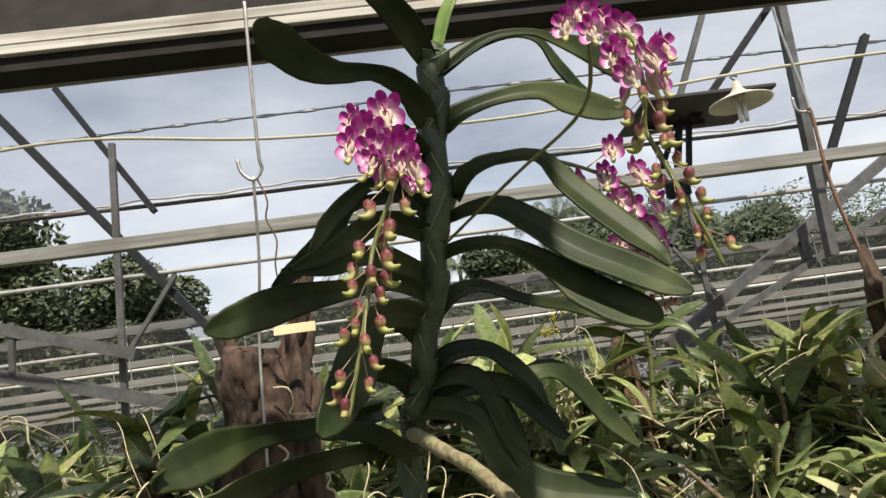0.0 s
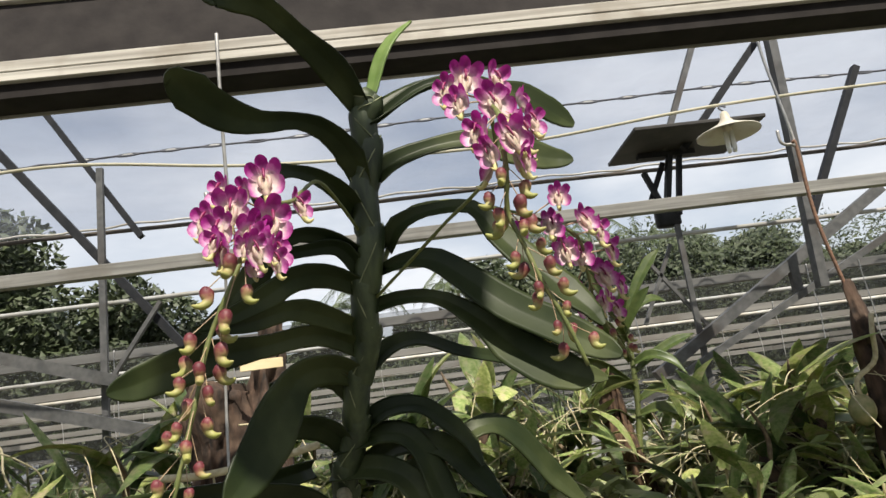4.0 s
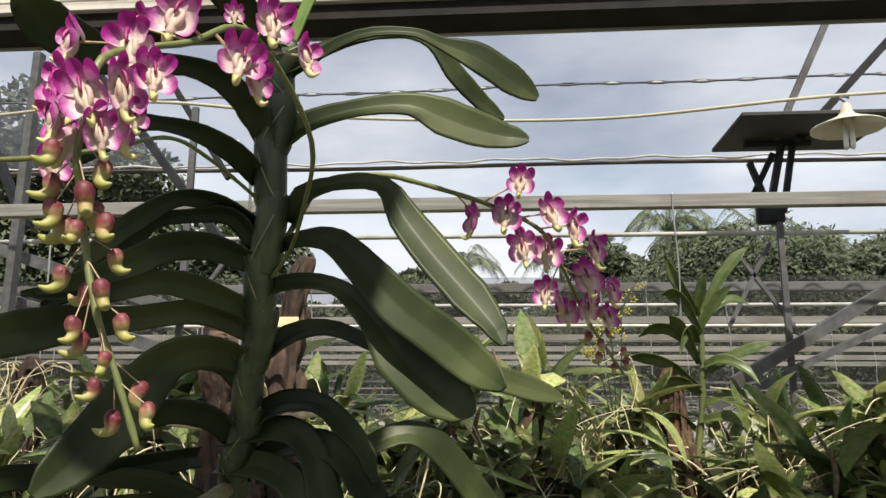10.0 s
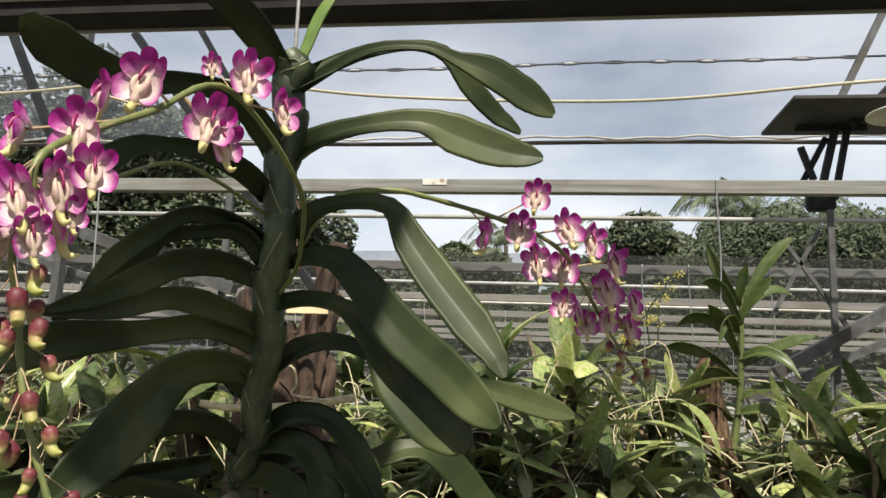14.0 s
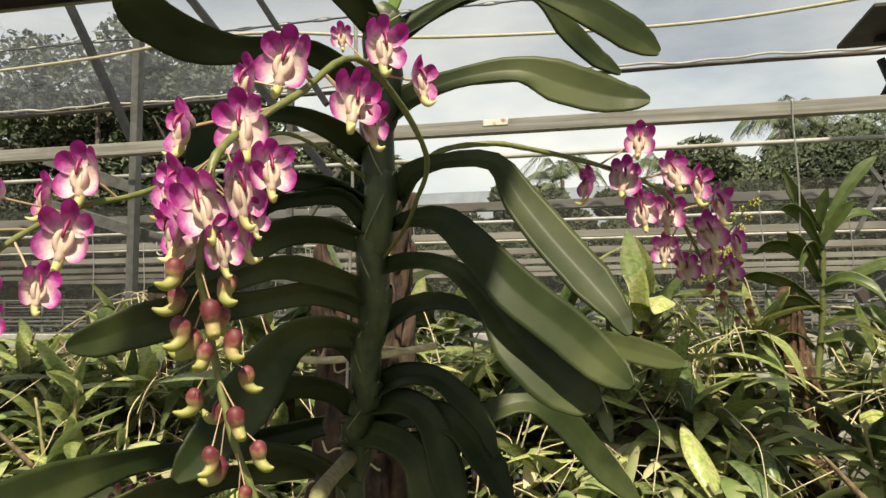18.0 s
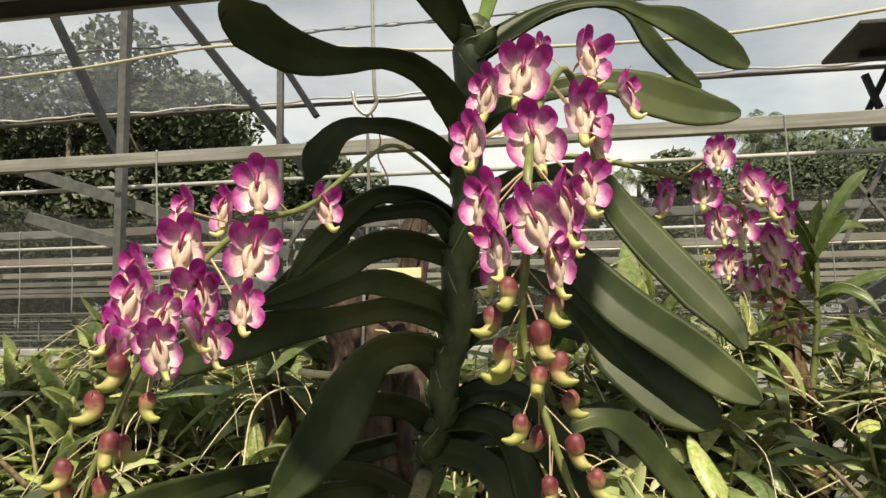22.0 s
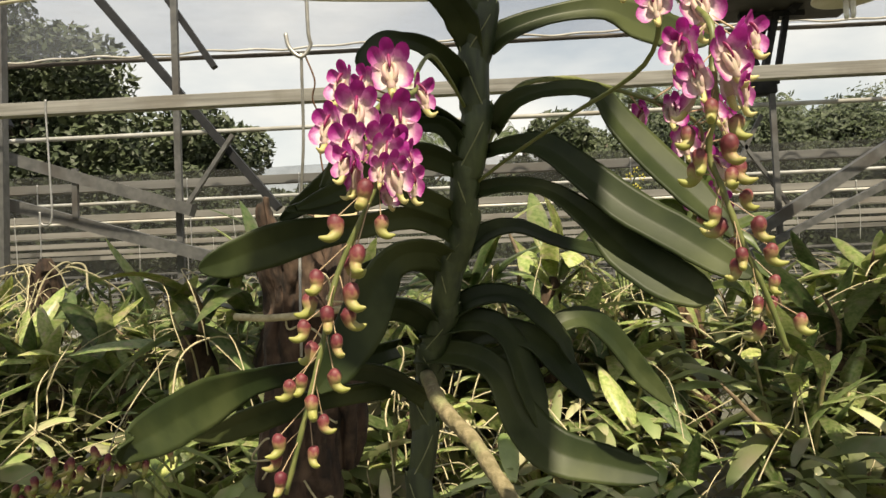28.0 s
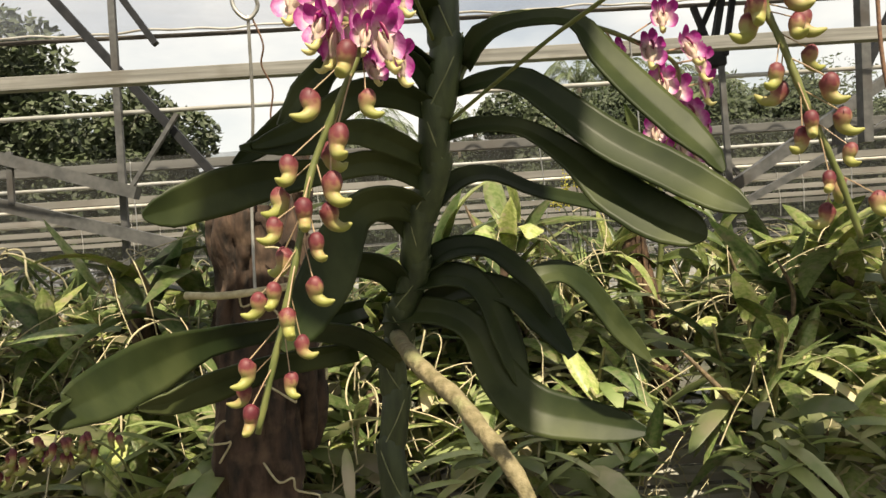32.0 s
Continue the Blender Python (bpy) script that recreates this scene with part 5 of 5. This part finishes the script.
for j, (y, z, step) in enumerate(((1.62, 0.46, 0.26), (1.82, 0.66, 0.26), (2.05, 0.82, 0.25), (2.25, 0.58, 0.27), (2.42, 0.92, 0.25), (2.75, 0.82, 0.26), (3.1, 0.97, 0.25))):
    x = -2.9 + 0.1 * j
    while x < 3.3:
        if not (abs(x - 0.02 - 0.31 * (y + 0.65)) < 0.2 and y < 2.6):
            spots.append((x + r.uniform(-0.07, 0.07), y + r.uniform(-0.1, 0.1), z + r.uniform(-0.09, 0.09)))
        x += step
for k, (x, y, z) in enumerate(spots):
    s = r.uniform(0.85, 1.15)
    m = pose(x, y, z, r.uniform(-12, 12), r.uniform(-12, 12), r.uniform(0, 360))
    if k < len(KINDS):
        KINDS[k].matrix_basis = m
    else:
        copy_thing(KINDS[k % len(KINDS)], m)

for k, (x, y, z, turn) in enumerate(((-0.92, 1.78, 1.06, 40), (-0.66, 1.86, 1.10, 200), (0.34, 2.34, 1.16, 120), (0.02, 2.1, 1.06, 10), (1.5, 2.1, 1.02, 300))):
    copy_thing(KINDS[4 + k % 5], pose(x, y, z, 8, -6, turn) @ Matrix.Diagonal((1.12, 1.12, 1.12, 1)))

verts, faces = [], []
r = random.Random(91)
for _ in range(6500):
    x, y = r.uniform(-3.0, 3.4), r.uniform(1.3, 3.3)
    if abs(x - 0.02 - 0.31 * (y + 0.65)) < 0.13 and y < 2.6:
        continue
    top = 0.66 + 0.28 * max(0.0, min(1.0, (y - 1.5) / 0.7)) + 0.10 * noise.noise(Vector((x * 2.2, y * 2.2, 0)))
    p = Vector((x, y, top - 0.30 * r.random()))
    a = r.random() * math.tau
    u = Vector((math.cos(a), math.sin(a), r.uniform(-0.5, 0.9))).normalized()
    w = u.cross(Vector((r.gauss(0, 0.3), r.gauss(0, 0.3), 1))).normalized()
    n = u.cross(w)
    ln = r.choice((0.08, 0.12, 0.16, 0.22, 0.30)) * r.uniform(0.8, 1.2)
    wd = ln * r.uniform(0.08, 0.14)
    i = len(verts)
    for f, g in ((0, 0.3), (0.2, 0.8), (0.45, 1), (0.7, 0.86), (0.9, 0.5), (1, 0.04)):
        c = p + u * (ln * f) - Vector((0, 0, ln * 0.35 * f * f))
        verts += [tuple(c - w * (wd * g)), tuple(c - n * (wd * g * 0.35)), tuple(c + w * (wd * g))]
    for q in range(5):
        b = i + 3 * q
        faces += [(b, b + 1, b + 4, b + 3), (b + 1, b + 2, b + 5, b + 4)]
me = bpy.data.meshes.new("bench_foliage")
me.from_pydata(verts, [], faces)
me.materials.append(M_FILL)
me.polygons.foreach_set("use_smooth", [True] * len(me.polygons))
tagged(new("bench_foliage", me), "dense yellow-green orchid foliage filling the benches", "foliage", kind="stuff")

# bench under the orchids
bench = empty("bench", (0.2, 2.45, 0))
tagged(bench, "long slatted nursery bench under the orchids", "bench")
for i in range(9):
    bm = bmesh.new()
    y = -0.9 + 0.225 * i
    box(bm, (-3.6, y, 0.30), (3.6, y + 0.10, 0.33), 0.003)
    part("slat", bm, M_CONC, bench, smooth=False)
for x in (-3.3, -1.1, 1.1, 3.3):
    for y in (-0.8, 0.9):
        bm = bmesh.new()
        box(bm, (x - 0.03, y - 0.03, 0), (x + 0.03, y + 0.03, 0.298), 0.003)
        part("leg", bm, M_CONC, bench, smooth=False)

# ---- tall orchid by the right truss ----
tall = empty("tall_orchid", (1.03, 2.62, 0.85))
tagged(tall, "tall upright orchid with spear-shaped leaves and long pale roots", "orchid")
bm = bmesh.new()
cn = smooth_points([(-0.05, 0, -0.3), (-0.04, 0, 0.0), (0.0, 0, 0.3), (0.015, 0, 0.65), (0.02, 0, 0.72)], 24)
tube(bm, cn, [0.017 - 0.007 * i / 23 + 0.0015 * math.sin(i * 2.2) for i in range(24)], 9)
part("cane", bm, M_STALK, tall)
for base, tip, w, bow in (((0.02, 0, 0.66), (0.20, 0.0, 0.91), 0.030, 0.03), ((0.015, 0, 0.66), (-0.10, 0.0, 0.88), 0.028, -0.02), ((0.01, 0, 0.60), (-0.13, -0.05, 0.72), 0.03, 0.06),
                          ((0.0, 0, 0.5), (-0.21, 0.0, 0.56), 0.03, 0.07), ((0.015, 0, 0.62), (0.20, 0.05, 0.70), 0.026, 0.05), ((0.0, 0, 0.40), (0.25, -0.04, 0.52), 0.028, 0.02),
                          ((0.0, 0, 0.34), (-0.20, -0.1, 0.34), 0.03, 0.05), ((0.0, 0, 0.55), (-0.09, -0.1, 0.50), 0.03, 0.08), ((0.0, 0, 0.66), (0.02, -0.06, 0.80), 0.024, 0.0),
                          ((0.0, 0, 0.58), (0.10, -0.08, 0.74), 0.026, 0.02), ((0.0, 0, 0.46), (-0.12, -0.1, 0.62), 0.03, 0.03), ((0.0, 0, 0.44), (0.17, -0.1, 0.38), 0.028, 0.06), ((0.0, 0, 0.36), (-0.26, 0.0, 0.46), 0.03, 0.05),
                          ((0.0, 0, 0.28), (0.22, -0.05, 0.26), 0.03, 0.06), ((-0.03, 0, 0.2), (-0.24, -0.1, 0.16), 0.03, 0.07), ((-0.02, 0, 0.22), (0.20, -0.12, 0.12), 0.03, 0.07)):
    b, t = Vector(base), Vector(tip)
    t, w = b + (t - b) * 1.18, w * 0.85
    bm = bmesh.new()
    blade(bm, [(*b, w * 0.35), (*(b * 0.6 + t * 0.4 + Vector((0, 0, bow))), w * 0.95), (*(b * 0.25 + t * 0.75 + Vector((0, 0, bow * 0.8))), w), (*t, 0.002)], 40, 0.3, 0.0015, 12)
    part("leaf", bm, M_TALL, tall)
for k, pts in enumerate(([(0.03, -0.02, 0.36), (0.14, -0.05, 0.33), (0.24, -0.08, 0.14), (0.27, -0.08, -0.06), (0.33, -0.1, -0.3)],
                         [(-0.06, -0.06, 0.12), (-0.20, -0.12, 0.13), (-0.08, -0.16, 0.06), (0.08, -0.16, -0.10), (0.22, -0.14, -0.30)],
                         [(0.0, -0.03, 0.10), (0.12, -0.06, 0.06), (0.22, -0.08, 0.08)], [(-0.02, -0.03, 0.0), (-0.2, -0.1, 0.05), (-0.32, -0.12, -0.08)],
                         [(0.02, -0.03, 0.2), (0.1, -0.1, 0.0), (0.16, -0.1, -0.2), (0.2, -0.1, -0.4)])):
    bm = bmesh.new()
    tube(bm, smooth_points(pts, 24), 0.0050 if k < 2 else 0.0034, 6)
    part("root", bm, M_BROOT, tall, "long pale yellowish aerial root")
part("bark_mount", log_mesh([(-0.06, 0.03, -0.5), (-0.06, 0.0, -0.15), (-0.11, -0.02, 0.1), (-0.13, -0.01, 0.36), (-0.14, 0.0, 0.44)], [0.085, 0.08, 0.07, 0.05, 0.02], 0.03, 21), M_FERN, tall, "rough red-brown bark mount")

# ---- small yellow-flowered orchid beside it ----
yel = empty("yellow_orchid", (0.66, 2.5, 0.95))
tagged(yel, "small orchid with sprays of tiny yellow flowers", "orchid")
r = random.Random(31)
for k in range(4):
    bm = bmesh.new()
    e = Vector((0.10 - 0.06 * k, -0.02 * k, 0.68 - 0.09 * k))
    ln = smooth_points([(0, 0, 0), (0.03 - 0.03 * k, 0, 0.35), (0.04 - 0.05 * k, 0, 0.56 - 0.06 * k), tuple(e)], 20)
    tube(bm, ln, 0.003, 5)
    sprig = part("spray", bm, M_STEM, yel)
    for i in range(7):
        p = Vector(ln[10 + (3 * i) % 10]) + Vector((r.gauss(0, 0.018), r.gauss(0, 0.015), r.gauss(0, 0.018)))
        bm = bmesh.new()
        for q in range(5):
            a = q * math.tau / 5
            c = Vector((0.009 * math.cos(a), -0.002, 0.009 * math.sin(a)))
            vs = [bm.verts.new(p + c * f + Vector((0.0045 * math.cos(a + g), h, 0.0045 * math.sin(a + g)))) for f, g, h in ((0.2, 0, 0), (1, 1.6, -0.002), (1.5, 0, -0.004), (1, -1.6, -0.002))]
            bm.faces.new(vs)
        bmesh.ops.solidify(bm, geom=bm.faces[:], thickness=0.001)
        part("flower", bm, M_YELLOW, sprig, "tiny yellow flower")
for k in range(9):
    a = k * 2.4
    share("leaf", BLEAVES[k % 5], yel, Matrix.LocRotScale((0, 0, 0.02 * k), Euler((0, 0.5 + 0.12 * k, a)), (0.26, 0.26, 0.26)))

# ---- hanging plant of bare roots on the left hook ----
rootball = empty("bare_root_plant", (-1.86, 2.55, 1.14))
tagged(rootball, "hanging orchid of tangled bare pale roots", "orchid")
r = random.Random(14)
for k in range(7):
    a = [(r.gauss(0, 0.05), r.gauss(0, 0.05), 0.10 + 0.05 * r.random())]
    d = Vector((r.gauss(0, 0.8), r.gauss(0, 0.6), 0.5))
    for i in range(6):
        a.append(tuple(Vector(a[-1]) + d * 0.055))
        d += Vector((r.gauss(0, 0.4), r.gauss(0, 0.4), -0.40))
    bm = bmesh.new()
    tube(bm, smooth_points(a, 22), r.choice((0.003, 0.004, 0.005)), 5)
    part("root", bm, M_BROOT, rootball)
tangle(rootball, 41, 16, 0.05, 0.2, 0, 0.6)
tangle(rootball, 42, 16, 0.05, -0.2, 0, 0.3)
part("bark_core", log_mesh([(0, 0, -0.30), (0.01, 0, -0.1), (0, 0, 0.10), (0, 0, 0.19)], [0.05, 0.075, 0.06, 0.02], 0.02, 5), M_WOOD, rootball, "brown bark core")

# ---- pink and yellow blooms low on the left bench ----
bloom = empty("pink_spray_orchid", (-0.80, 1.10, 0.75))
tagged(bloom, "arching spray of small yellow-green buds with one pink flower", "orchid")
r = random.Random(8)
for k in range(3):
    bm = bmesh.new()
    ln = smooth_points([(0.1, 0.1, -0.2), (0.05 - 0.05 * k, 0.0, 0.02), (-0.10 - 0.08 * k, -0.02, 0.03 - 0.03 * k), (-0.26 - 0.06 * k, -0.03, -0.05 - 0.05 * k)], 20)
    tube(bm, ln, 0.003, 5)
    sprig = part("spray", bm, M_STALK, bloom)
    for i in range(14):
        p = Vector(ln[6 + i]) + Vector((r.gauss(0, 0.012), r.gauss(0, 0.01), r.gauss(0, 0.014)))
        big = i == 3 and k == 1
        share("flower" if big else "bud", FLOWERS[i % 4] if big else BUDS[i % 2], sprig, facing(p, (r.gauss(0, 0.4), -1, 0.2), 0.018 if big else 0.024, r.uniform(-20, 20)))
